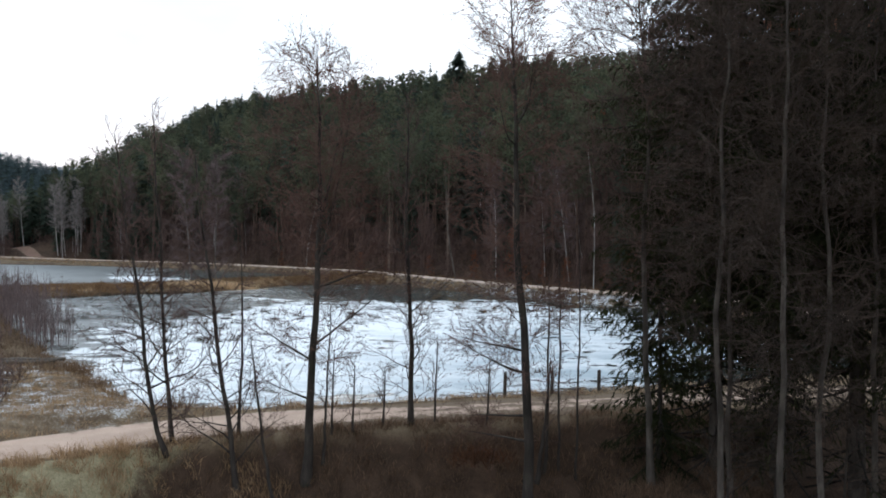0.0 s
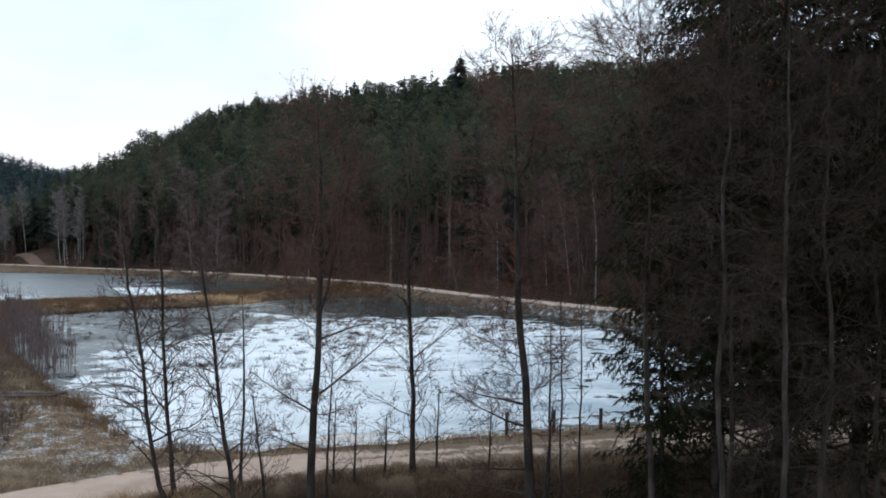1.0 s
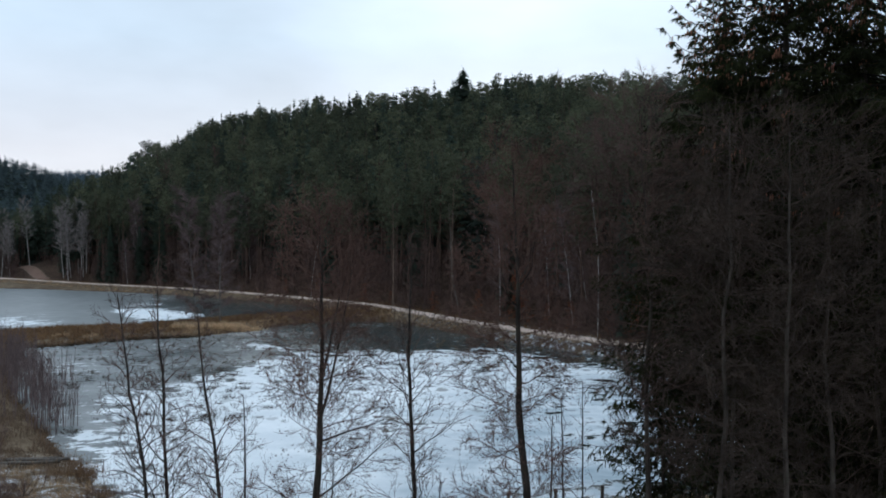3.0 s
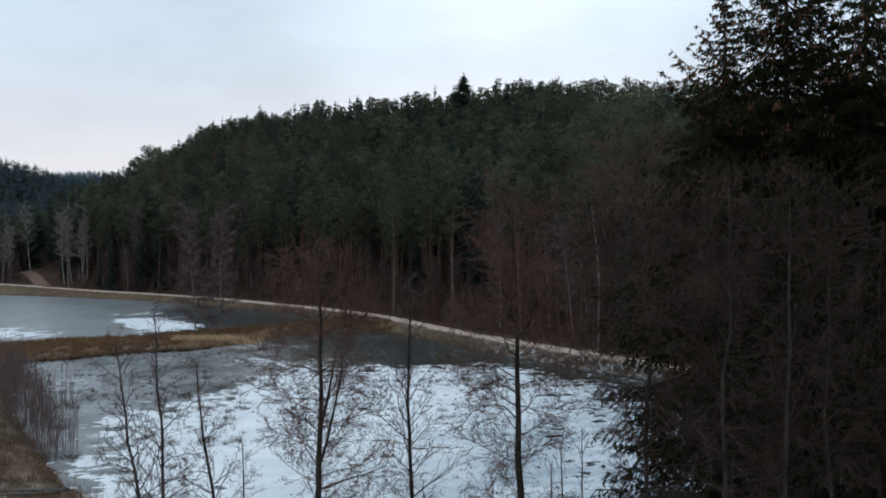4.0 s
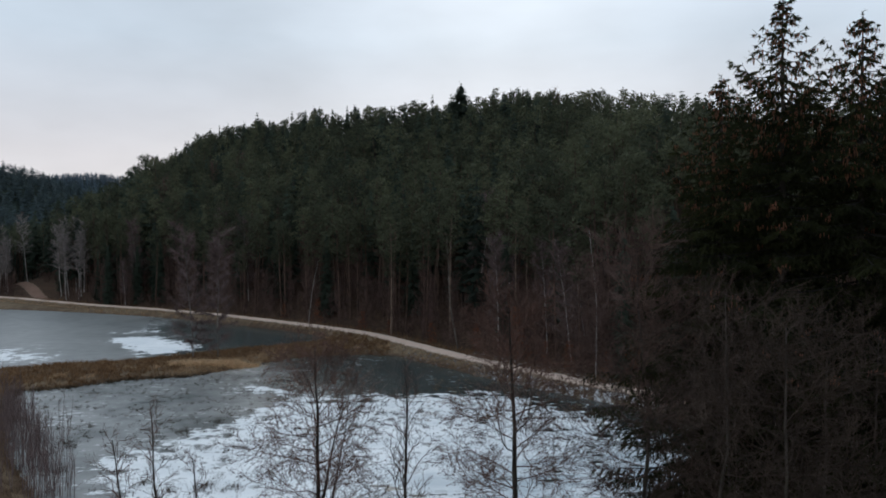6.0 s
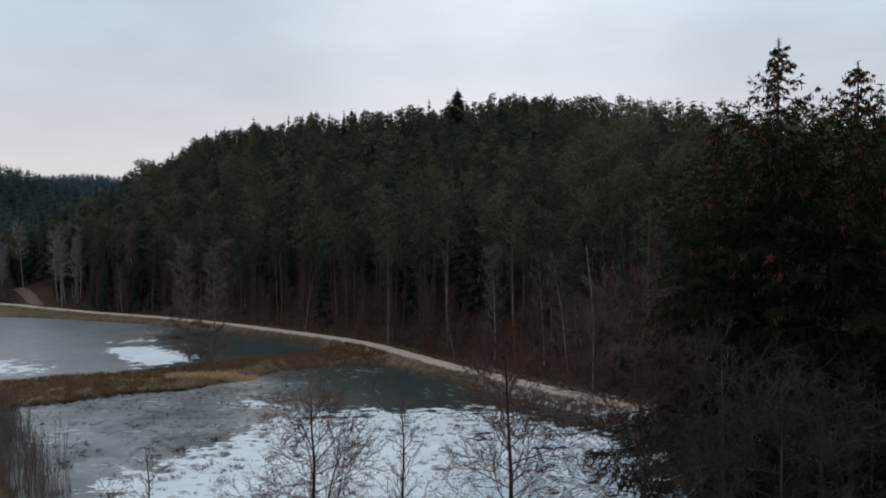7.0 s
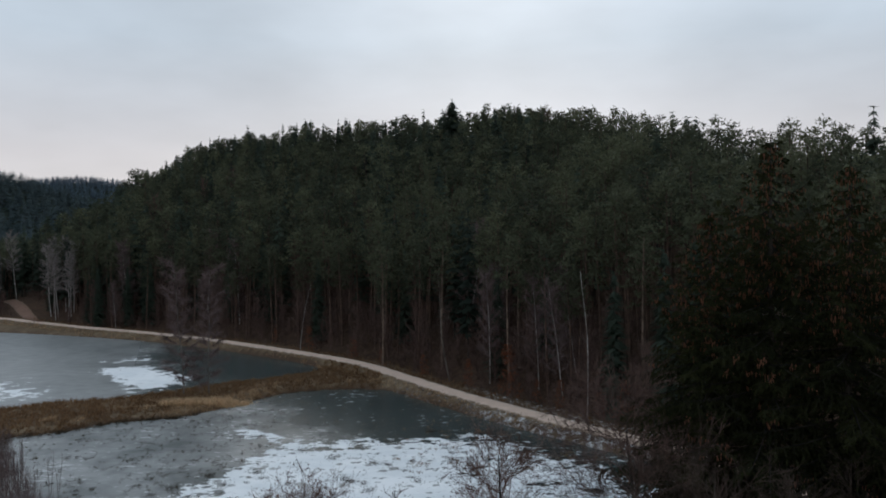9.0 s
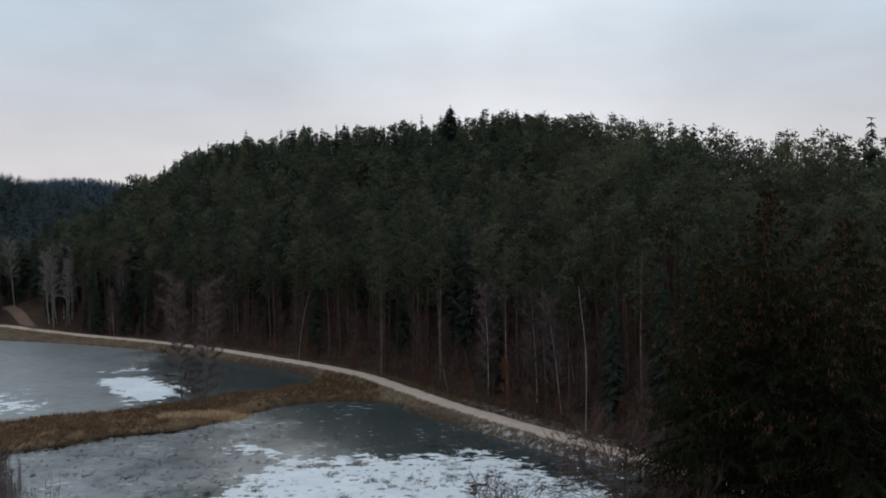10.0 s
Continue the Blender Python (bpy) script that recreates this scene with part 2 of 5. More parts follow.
    thin = mixc(n, l, step(n, l, calc(n, l, "ADD", attr(n, "snow"), wob), 0.47, 0.6), mixc(n, l, 0.25, snow.outputs[0], ice.outputs["Result"]), snow.outputs[0])
    # snow blown thin lets the bluish ice show through in soft streaks
    streak = step(n, l, calc(n, l, "ADD", calc(n, l, "MULTIPLY", grain(n, l, 0.3, 5, 0.6, (0.5, 1, 1)), 0.7), calc(n, l, "MULTIPLY", mid, 0.3)), 0.36, 0.64)
    veil = calc(n, l, "ADD", calc(n, l, "MULTIPLY", streak, 0.22), calc(n, l, "MULTIPLY", attr(n, "thin"), calc(n, l, "ADD", calc(n, l, "MULTIPLY", streak, 0.42), 0.3)))
    thin = mixc(n, l, veil, thin, (0.3, 0.37, 0.41))
    l.new(mixc(n, l, cover, ice.outputs["Result"], thin), b.inputs["Base Color"])
    rough = n.new("ShaderNodeMix")
    rough.inputs["B"].default_value = 0.85
    l.new(calc(n, l, "ADD", calc(n, l, "MULTIPLY", attr(n, "frost_sheen"), 0.15), 0.18), rough.inputs["A"])
    l.new(cover, rough.inputs["Factor"])
    l.new(rough.outputs["Result"], b.inputs["Roughness"])
    bump(n, l, b, calc(n, l, "ADD", calc(n, l, "MULTIPLY", cover, 1.0), calc(n, l, "MULTIPLY", fine, 0.15)), 0.03, 0.5)
    return m


def gravel_material(name, dark, light):
    m, n, l, b = shade(name, 0.95, 0.2)
    fine = grain(n, l, 22, 5, 0.75)
    mid = grain(n, l, 0.7, 5, 0.6)
    r = ramp(n, (0.25, dark), (0.75, light))
    l.new(calc(n, l, "ADD", calc(n, l, "MULTIPLY", fine, 0.45), calc(n, l, "MULTIPLY", mid, 0.55)), r.inputs[0])
    verge = step(n, l, calc(n, l, "ADD", attr(n, "verge"), calc(n, l, "MULTIPLY", calc(n, l, "SUBTRACT", grain(n, l, 1.6, 5, 0.7), 0.5), 1.3)), 0.55, 0.85)
    c = mixc(n, l, verge, r.outputs[0], (0.17, 0.12, 0.08))
    l.new(c, b.inputs["Base Color"])
    bump(n, l, b, fine, 0.03, 0.7)
    return m


GROUND, ICE = ground_material(), ice_material()
GRAVEL = gravel_material("pink_gravel", (0.36, 0.25, 0.185), (0.66, 0.48, 0.375))
DIRT = gravel_material("red_dirt", (0.15, 0.085, 0.061), (0.3, 0.182, 0.132))
PALEGRAVEL = gravel_material("pale_gravel", (0.5, 0.365, 0.285), (0.78, 0.59, 0.47))
STONE = bark("bank_stone", (0.14, 0.12, 0.11), (0.4, 0.37, 0.35), 3, (1, 1, 1))

# ---- plan of the valley: ponds, dam, bund and roads, in metres ----
NEAR_POND = np.array([(-47.5, 82.0), (-42, 84.3), (-37.7, 88.6), (-31.7, 90.5), (-28, 93.9), (-25, 98), (-21, 104), (-13.6, 106.3), (-7.1, 105.3),
                      (-2.3, 99.2), (2, 93.6), (7, 86.6), (11.5, 81.7), (18, 76.6), (22.5, 69), (25.5, 57), (24.5, 45), (20, 38.6), (8, 34.4), (1.1, 32.6),
                      (-2, 31.6), (-5.3, 31), (-8.3, 30.5), (-11.1, 30.7), (-12.8, 31.6), (-15, 34), (-18.5, 39), (-22, 42.5), (-25.5, 47.5), (-33.5, 58), (-44, 75)])
UPPER_POND = np.array([(-99.4, 173.7), (-83.7, 168), (-62.5, 158.3), (-49, 149.3), (-33, 137.9), (-22, 127.8), (-18.8, 122.6), (-19.3, 119.2), (-24.6, 113.8),
                       (-30.5, 110.4), (-36.5, 104.6), (-42.3, 100.4), (-49.3, 98.8), (-54.3, 95), (-73, 87.5), (-110, 84.5), (-142, 112), (-140, 165), (-118, 178)])
FAR_ROAD = np.array([(-230, 235), (-150, 214), (-111.1, 194.2), (-100.5, 187), (-81.3, 174), (-60, 161.4), (-43.5, 149.8), (-31.2, 139.4), (-20.4, 129.8),
                     (-11.8, 120.7), (-4.1, 108.5), (2.1, 98.5), (7.4, 91), (12, 84.8), (16, 79.6), (20, 75), (25.5, 68), (29, 57), (29, 45), (33, 36)])
NEAR_ROAD = np.array([(-34, 12.5), (-24, 18.4), (-18, 21.9), (-14.3, 23.95), (-12.4, 25.2), (-10.4, 26.45), (-7.6, 27.7), (-5.2, 28.5), (-2.5, 29.1), (0.75, 29.8),
                      (4, 30.6), (7.3, 31.3), (12, 32.2), (20, 33.6), (33, 36)])
SIDE_TRACK = np.array([(-96.5, 184.8), (-102.5, 193), (-109.5, 202.5), (-117, 212.5), (-126, 225), (-138, 240)])


def refine(line, d):
    """A rounder copy of a polyline with points about d apart."""
    out = []
    p = np.vstack([2 * line[0] - line[1], line, 2 * line[-1] - line[-2]])
    for i in range(1, len(p) - 2):
        k = max(2, int(np.linalg.norm(p[i + 1] - p[i]) / d))
        for u in np.arange(k) / k:
            out.append(0.5 * (2 * p[i] + (p[i + 1] - p[i - 1]) * u + (2 * p[i - 1] - 5 * p[i] + 4 * p[i + 1] - p[i + 2]) * u * u + (3 * p[i] - p[i - 1] - 3 * p[i + 1] + p[i + 2]) * u ** 3))
    return np.array([*out, line[-1]])


FAR_LINE, NEAR_LINE, SIDE_LINE = refine(FAR_ROAD, 3.0), refine(NEAR_ROAD, 1.0), refine(SIDE_TRACK, 3.0)


def line_dist(P, line):
    """Distance from points to a polyline, positive on its left."""
    if len(P) < 40:
        a, ab = line[None, :-1], (line[1:] - line[:-1])[None]
        v = P[:, None] - a
        u = np.clip((v * ab).sum(-1) / (ab * ab).sum(-1), 0, 1)
        q = v - u[..., None] * ab
        d = np.hypot(q[..., 0], q[..., 1])
        i, r = d.argmin(1), np.arange(len(P))
        return d[r, i] * np.sign((ab[..., 0] * v[..., 1] - ab[..., 1] * v[..., 0])[r, i])
    best, sign = np.full(len(P), 1e9), np.ones(len(P))
    for a, b in zip(line[:-1], line[1:]):
        ab = b - a
        u = np.clip(((P - a) @ ab) / (ab @ ab), 0, 1)
        q = P - (a + u[:, None] * ab)
        d = np.hypot(q[:, 0], q[:, 1])
        near = d < best
        best = np.where(near, d, best)
        sign = np.where(near, np.sign(ab[0] * (P[:, 1] - a[1]) - ab[1] * (P[:, 0] - a[0])), sign)
    return best * sign


def pond_dist(P, poly):
    """Distance from points to a pond's shore, negative on the water."""
    lo, hi = poly.min(0) - 25, poly.max(0) + 25
    about = ((P > lo) & (P < hi)).all(1)
    if not about.all():
        out = np.full(len(P), 25.0)
        if about.any():
            out[about] = np.minimum(pond_dist(P[about], poly), 25.0)
        return out
    ring = np.vstack([poly, poly[:1]])
    within = np.zeros(len(P), bool)
    for a, b in zip(ring[:-1], ring[1:]):
        cross = (a[1] > P[:, 1]) != (b[1] > P[:, 1])
        dy = b[1] - a[1] if b[1] != a[1] else 1e-9
        within ^= cross & (P[:, 0] < (b[0] - a[0]) * (P[:, 1] - a[1]) / dy + a[0])
    return np.abs(line_dist(P, ring)) * np.where(within, -1, 1)


def smooth(x, lo, hi):
    u = np.clip((x - lo) / (hi - lo), 0, 1)
    return u * u * (3 - 2 * u)


def waves(P, size, seed):
    """Cheap smooth noise, about -1 to 1."""
    rng = np.random.default_rng(seed)
    out = np.zeros(len(P))
    for k in range(7):
        a, ph, f = rng.uniform(0, 2 * np.pi), rng.uniform(0, 2 * np.pi), rng.uniform(0.6, 1.9) / size
        out += np.sin((P[:, 0] * np.cos(a) + P[:, 1] * np.sin(a)) * f * 2 * np.pi + ph)
    return out / 3.5


POND_A, POND_B = refine(NEAR_POND, 2.5), refine(UPPER_POND, 4.0)


def lie(P):
    """Height of the ground at points (n, 2)."""
    P = np.asarray(P, float)
    shore = np.minimum(pond_dist(P, POND_A), pond_dist(P, POND_B)) + 0.35 * waves(P, 4.0, 3) + 0.15 * waves(P, 1.1, 8)
    z = np.where(shore < 0, np.maximum(shore * 0.3, -0.8), 0.58 * (1 - np.exp(-shore / 1.1)))
    z = z + np.where(shore > 0.5, 0.07, 0.02) * waves(P, 2.2, 5)
    front = -line_dist(P, NEAR_LINE)
    drop = smooth(front, 1.6, 4.8) * (1.8 - 0.7 * smooth(-P[:, 0], 8, 14) + 1.1 * smooth(P[:, 0], -12, -9) * (1 - smooth(P[:, 0], 4, 7)))
    z = z - np.where(P[:, 1] < 45, drop, 0)
    s = line_dist(P, FAR_LINE)
    fac = smooth(P[:, 0], -148, -90) * (1 - 0.15 * smooth(P[:, 0], 20, 60))
    crest = 100 - 42 * smooth(P[:, 0], 28, 74)
    rise = np.clip(s - 2.5, 0, None)
    hill = 0.405 * np.minimum(rise, crest) + 1.5 * smooth(rise, 60, 100) - 0.06 * np.clip(rise - crest, 0, None) - 2.0 * smooth(P[:, 0], 45, 80)
    hill = np.maximum(hill * fac, 0.02 * rise) * smooth(rise, 0, 12) + 1.3 * waves(P, 34, 11) * smooth(rise, 10, 40)
    z = z + np.where(s > 0, np.where(hill > -2, hill, -2), 0)
    z = z + 66 * np.exp(-(((P[:, 0] + 520) / 150) ** 2 + ((P[:, 1] - 800) / 190) ** 2))
    z = z + 106 * np.exp(-(((P[:, 0] + 830) / 330) ** 2 + ((P[:, 1] - 1760) / 260) ** 2))
    z = z + 9 * smooth(np.hypot(P[:, 0], P[:, 1] - 100), 350, 900)
    for line, w, top in ((NEAR_LINE, 1.6, 0.2), (FAR_LINE, 1.5, 1.0)):
        d = np.abs(line_dist(P, line))
        k = 1 - smooth(d, w, w + 1.6)
        z = z * (1 - k) + top * k
    return z


def tall(x, y):
    return float(lie(np.array([(x, y)]))[0])


def mesh_of(name, verts, faces, material, smooth_faces=False, normals=None, **attrs):
    me = bpy.data.meshes.new(name)
    verts, faces = np.asarray(verts, np.float32), np.asarray(faces, np.int32)
    me.vertices.add(len(verts))
    me.vertices.foreach_set("co", verts.ravel())
    k = faces.shape[1]
    me.loops.add(faces.size)
    me.loops.foreach_set("vertex_index", faces.ravel())
    me.polygons.add(len(faces))
    me.polygons.foreach_set("loop_start", np.arange(len(faces), dtype=np.int32) * k)
    me.polygons.foreach_set("use_smooth", np.full(len(faces), smooth_faces))
    for m in material if isinstance(material, (list, tuple)) else [material]:
        me.materials.append(m)
    for key, values in attrs.items():
        if key == "slots":
            me.polygons.foreach_set("material_index", np.asarray(values, np.int32))
        else:
            a = me.attributes.new(key, "FLOAT", "POINT")
            a.data.foreach_set("value", np.asarray(values, np.float32))
    me.update(calc_edges=True)
    if normals is not None:
        me.normals_split_custom_set_from_vertices(normals)
    return me


def sheet(xs, ys):
    X, Y = np.meshgrid(xs, ys)
    P = np.column_stack([X.ravel(), Y.ravel()])
    w = len(xs)
    i = (np.arange(len(ys) - 1)[:, None] * w + np.arange(w - 1)[None]).ravel()
    return P, np.column_stack([i, i + 1, i + 1 + w, i + w])


def spread(start, stop, first, growth):
    out, d = [start], first
    while abs(out[-1] - start) < abs(stop - start):
        out.append(out[-1] + math.copysign(d, stop - start))
        d *= growth
    return out[1:]


# ground: one sheet to the horizon, finest along the dam and the shores
gx = np.array(sorted([*np.arange(-48, 30, 0.5), *np.arange(-136.6, -48.1, 1.3), *spread(-136.6, -4500, 1.5, 1.1), *spread(29.5, 4500, 0.7, 1.09)]))
gy = np.array(sorted([*np.arange(16, 42, 0.4), *np.arange(42, 135, 0.85), *np.arange(135, 240, 1.4), *spread(239.8, 4600, 1.6, 1.07), *spread(16, -2500, 0.7, 1.13)]))
P, F = sheet(gx, gy)
z = lie(P)
s = line_dist(P, FAR_LINE)
fr = -line_dist(P, NEAR_LINE)
shore = np.minimum(pond_dist(P, POND_A), pond_dist(P, POND_B))
litter = np.clip(smooth(s, 2.0, 7.0) + 0.75 * smooth(fr, 1.6, 3.2) * smooth(P[:, 0], -12, -8) + 0.6 * smooth(shore, 1.5, 0.2) * (shore > -2), 0, 1)
turf = smooth(fr, 1.5, 2.6) * smooth(-P[:, 0], 6, 11) * (P[:, 1] < 30)
rime = np.clip(smooth(-P[:, 0], 9, 13) * smooth(P[:, 1], 26, 29) * (1 - smooth(P[:, 1], 36, 42)) * (1 - smooth(P[:, 0], -12, -10)) + smooth(P[:, 0], 2, 8) * smooth(P[:, 1], 70, 74) * (np.abs(s) < 5), 0, 1)
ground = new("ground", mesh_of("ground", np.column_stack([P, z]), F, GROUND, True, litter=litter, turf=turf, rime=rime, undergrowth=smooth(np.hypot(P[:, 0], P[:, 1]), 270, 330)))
tagged(ground, "dry winter grass, leaf litter and forest floor of a valley", "ground", kind="structure")


# ice of the two ponds, with what snow has stayed on it
SNOW_NEAR = np.array([(-27.2, 56), (-25.5, 59.1), (-23.3, 62), (-20, 68.5), (-17.8, 74.8), (-15.9, 80), (-9.9, 78.2), (-4.2, 80), (3.6, 81.2), (8.8, 79),
                      (13, 75.3), (16.4, 70.8), (20, 64), (22, 54), (21, 42), (14, 36), (0, 31), (-14, 31), (-20, 40), (-22.5, 47.5), (-23.5, 52)])
SNOW_TIP = np.array([(-24.3, 83.5), (-21.5, 87), (-19.5, 84.5), (-16, 81), (-15, 78), (-19.5, 79.5)])
SNOW_BAY = np.array([(-22.8, 43.5), (-24.5, 46.5), (-21, 47.5), (-18, 42), (-18.5, 40)])
SNOW_UPPER = np.array([(-55, 123.5), (-49, 127), (-43, 121), (-38, 116), (-39, 108), (-42.5, 107)])
SNOW_UPPER2 = np.array([(-59, 131.5), (-54, 134.5), (-57, 142), (-51, 137), (-50, 133), (-54, 131)])
SNOW_UPPER3 = np.array([(-63, 117), (-60, 112), (-51, 105), (-56, 101), (-80, 92), (-82, 104)])


def pond(name, poly, d, patches, depth, label):
    lo, hi = poly.min(0) - 3, poly.max(0) + 3
    P, F = sheet(np.arange(lo[0], hi[0], d), np.arange(lo[1], hi[1], d))
    keep = pond_dist(P, poly) < 2.5
    F = F[keep[F].all(1)]
    snow = np.zeros(len(P))
    for patch, gain in patches:
        snow = np.maximum(snow, np.clip(0.5 - pond_dist(P, patch) / depth, 0, 1) * gain)
    if poly is POND_A:
        snow = snow * (1 - 0.2 * smooth(P[:, 0], -2, 12))
    used = np.unique(F)
    index = np.zeros(len(P), np.int32)
    index[used] = np.arange(len(used))
    # frosted ice to the left; the gradient also paints in sky and hill reflections
    frost_sheen = 0.62 * (1 - smooth(P[:, 0] + 0.45 * (P[:, 1] - 100), -32, -8)) if poly is POND_A else 1 - smooth(P[:, 0] + 0.35 * (P[:, 1] - 110), -58, -26)
    if poly is POND_A:
        worn = 0.12 + 0.88 * smooth(P[:, 1] + 3 * waves(P, 12, 61), 44, 62)
        thin = smooth(P[:, 0] - 0.35 * (P[:, 1] - 34), -16, 6) * (1 - smooth(P[:, 1], 52, 72))
    else:
        worn, thin = np.full(len(P), 0.2), np.zeros(len(P))
    ob = new(name, mesh_of(name, np.column_stack([P[used], np.zeros(len(used))]), index[F], ICE, True, snow=snow[used], frost_sheen=frost_sheen[used], worn=worn[used], thin=thin[used]))
    return tagged(ob, label, "frozen pond", kind="structure")


pond("water", POND_A, 0.5, ((SNOW_NEAR, 0.8), (SNOW_TIP, 0.78), (SNOW_BAY, 0.8)), 9.0, "frozen pond with wind-blown snow patches on grey ice")
pond("water", POND_B, 0.8, ((SNOW_UPPER, 1.0), (SNOW_UPPER2, 0.64), (SNOW_UPPER3, 0.6)), 7.0, "frozen upper pond of smooth grey ice with few snow streaks")


# roads: low crowned strips of gravel with ragged verges
def road(name, line, width, material, label, lift=0.05):
    line = refine(line, 0.8)
    t = np.gradient(line, axis=0)
    t /= np.linalg.norm(t, axis=1)[:, None]
    nrm = np.column_stack([-t[:, 1], t[:, 0]])
    u = np.linspace(-1, 1, 9)
    rag = 1 + 0.1 * waves(line, 5, 21)[:, None] + 0 * u
    P = (line[:, None] + nrm[:, None] * (u * width / 2)[None, :, None] * rag[..., None]).reshape(-1, 2)
    rut = -0.05 * np.exp(-((np.abs(u) - 0.5) / 0.16) ** 2)
    z = lie(P) + lift + np.tile(rut - 0.12 * (np.abs(u) > 0.9), len(line))
    i = (np.arange(len(line) - 1)[:, None] * 9 + np.arange(8)[None]).ravel()
    verge = np.tile(np.clip(np.abs(u) - 0.15, 0, 1) + 0.35 * np.exp(-(u / 0.16) ** 2), len(line))
    # dam track browner to the right: leaf litter, with tree shade in the colour
    verge = verge + 0.5 * smooth(P[:, 0], -9, 2) * (P[:, 1] < 40)
    ob = new(name, mesh_of(name, np.column_stack([P, z]), np.column_stack([i, i + 1, i + 10, i + 9]), material, True, verge=verge))
    return tagged(ob, label, "road", kind="structure")


road("road", NEAR_ROAD, 3.3, GRAVEL, "pinkish gravel track along the top of the pond dam", 0.07)
road("road", FAR_ROAD, 3.1, PALEGRAVEL, "pale gravel forest track curving along the far shore", 0.1)
road("road", SIDE_TRACK, 2.9, DIRT, "reddish dirt track climbing into the woods", 0.12)

# ---- growing things ----


class Wood:
    """Gathers tapered tubes and flat tufts into one mesh."""

    def __init__(self):
        self.v, self.f, self.n, self.soft = [], [], 0, []

    def tube(self, pts, r0, r1, sides=3):
        pts = np.asarray(pts, float)
        k = len(pts)
        t = np.gradient(pts, axis=0)
        t /= np.linalg.norm(t, axis=1)[:, None] + 1e-9
        ref = np.where(np.abs(t[:, 2:3]) > 0.9, np.array([[1.0, 0, 0]]), np.array([[0, 0, 1.0]]))
        a = np.cross(t, ref)
        a /= np.linalg.norm(a, axis=1)[:, None] + 1e-9
        b = np.cross(t, a)
        r = np.linspace(r0, r1, k)[:, None, None] if np.isscalar(r0) else np.asarray(r0)[:, None, None]
        ang = np.arange(sides) * 2 * np.pi / sides
        ring = pts[:, None] + r * (np.cos(ang)[None, :, None] * a[:, None] + np.sin(ang)[None, :, None] * b[:, None])
        i = np.arange(k - 1)[:, None] * sides
        j = np.arange(sides)[None]
        q = np.stack([i + j, i + (j + 1) % sides, i + sides + (j + 1) % sides, i + sides + j], -1).reshape(-1, 4) + self.n
        self.v.append(ring.reshape(-1, 3))
        self.f.append(np.vstack([q[:, [0, 1, 2]], q[:, [0, 2, 3]]]))
        self.n += k * sides

    def sticks(self, a, b, r0, r1):
        """Many straight tapering twigs at once, from the rows of a to those of b."""
        a, b = np.asarray(a), np.asarray(b)
        m = len(a)
        t = b - a
        t /= np.linalg.norm(t, axis=1)[:, None] + 1e-9
        s1 = np.cross(t, np.array([0.31, 0.74, 0.6]))
        s1 /= np.linalg.norm(s1, axis=1)[:, None] + 1e-9
        s2 = np.cross(t, s1)
        ring = [c[:, None] + r * np.stack([math.cos(g) * s1 + math.sin(g) * s2 for g in (0, 2.094, 4.189)], 1) for c, r in ((a, r0), (b, r1))]
        self.v.append(np.concatenate(ring, 1).reshape(-1, 3))
        one = np.array([(0, 1, 4), (0, 4, 3), (1, 2, 5), (1, 5, 4), (2, 0, 3), (2, 3, 5)])
        self.f.append((one[None] + (np.arange(m) * 6)[:, None, None]).reshape(-1, 3) + self.n)
        self.n += 6 * m

    def tris(self, v, centre=None):
        """v: (m, 3, 3); with a centre, a clump that shades as one rounded tuft."""
        m = len(v)
        v = np.asarray(v)
        if centre is not None:
            face = np.cross(v[:, 1] - v[:, 0], v[:, 2] - v[:, 0])
            out = v.mean(1) - centre
            v = np.where(((face * out).sum(1) < 0)[:, None, None], v[:, [1, 0, 2]], v)
            way = (v - centre) * np.array([1, 1, 1.6]) + np.array([0, 0, 0.35])
            self.soft.append((self.n, (way / (np.linalg.norm(way, axis=2, keepdims=True) + 1e-9)).reshape(-1, 3)))
        self.v.append(v.reshape(-1, 3))
        self.f.append(np.arange(3 * m).reshape(-1, 3) + self.n)
        self.n += 3 * m

    def arrays(self):
        return np.vstack(self.v), np.vstack(self.f)

    def bend(self):
        """Normals of the clumps; zero elsewhere."""
        out = np.zeros((self.n, 3))
        for i, way in self.soft:
            out[i:i + len(way)] = way
        return out

    def mesh(self, name, material, tint=0.5):
        v, f = self.arrays()
        return mesh_of(name, v, f, material, True, self.bend() if self.soft else None, tint=np.full(len(v), tint))


def unit(d):
    d = np.asarray(d, float)
    return d / (np.linalg.norm(d) + 1e-9)


def stem(rng, p, d, length, k, wob, up=0.0):
    p, d = np.asarray(p, float), unit(d)
    out = [p]
    for _ in range(k):
        d = unit(d + rng.normal(0, wob, 3) + np.array([0, 0, up]))
        p = p + d * length / k
        out.append(p)
    return np.array(out)


def along(path, u):
    x = u * (len(path) - 1)
    i = min(int(x), len(path) - 2)
    return path[i] + (path[i + 1] - path[i]) * (x - i), unit(path[i + 1] - path[i])


def side_way(rng, d, angle, az=None):
    """A direction at that angle from d."""
    a = unit(np.cross(d, (0.3, 0.2, 1.0) if abs(d[2]) < 0.9 else (1.0, 0.1, 0)))
    b = np.cross(d, a)
    az = rng.uniform(0, 2 * np.pi) if az is None else az
    return unit(d * math.cos(angle) + (a * math.cos(az) + b * math.sin(az)) * math.sin(angle))


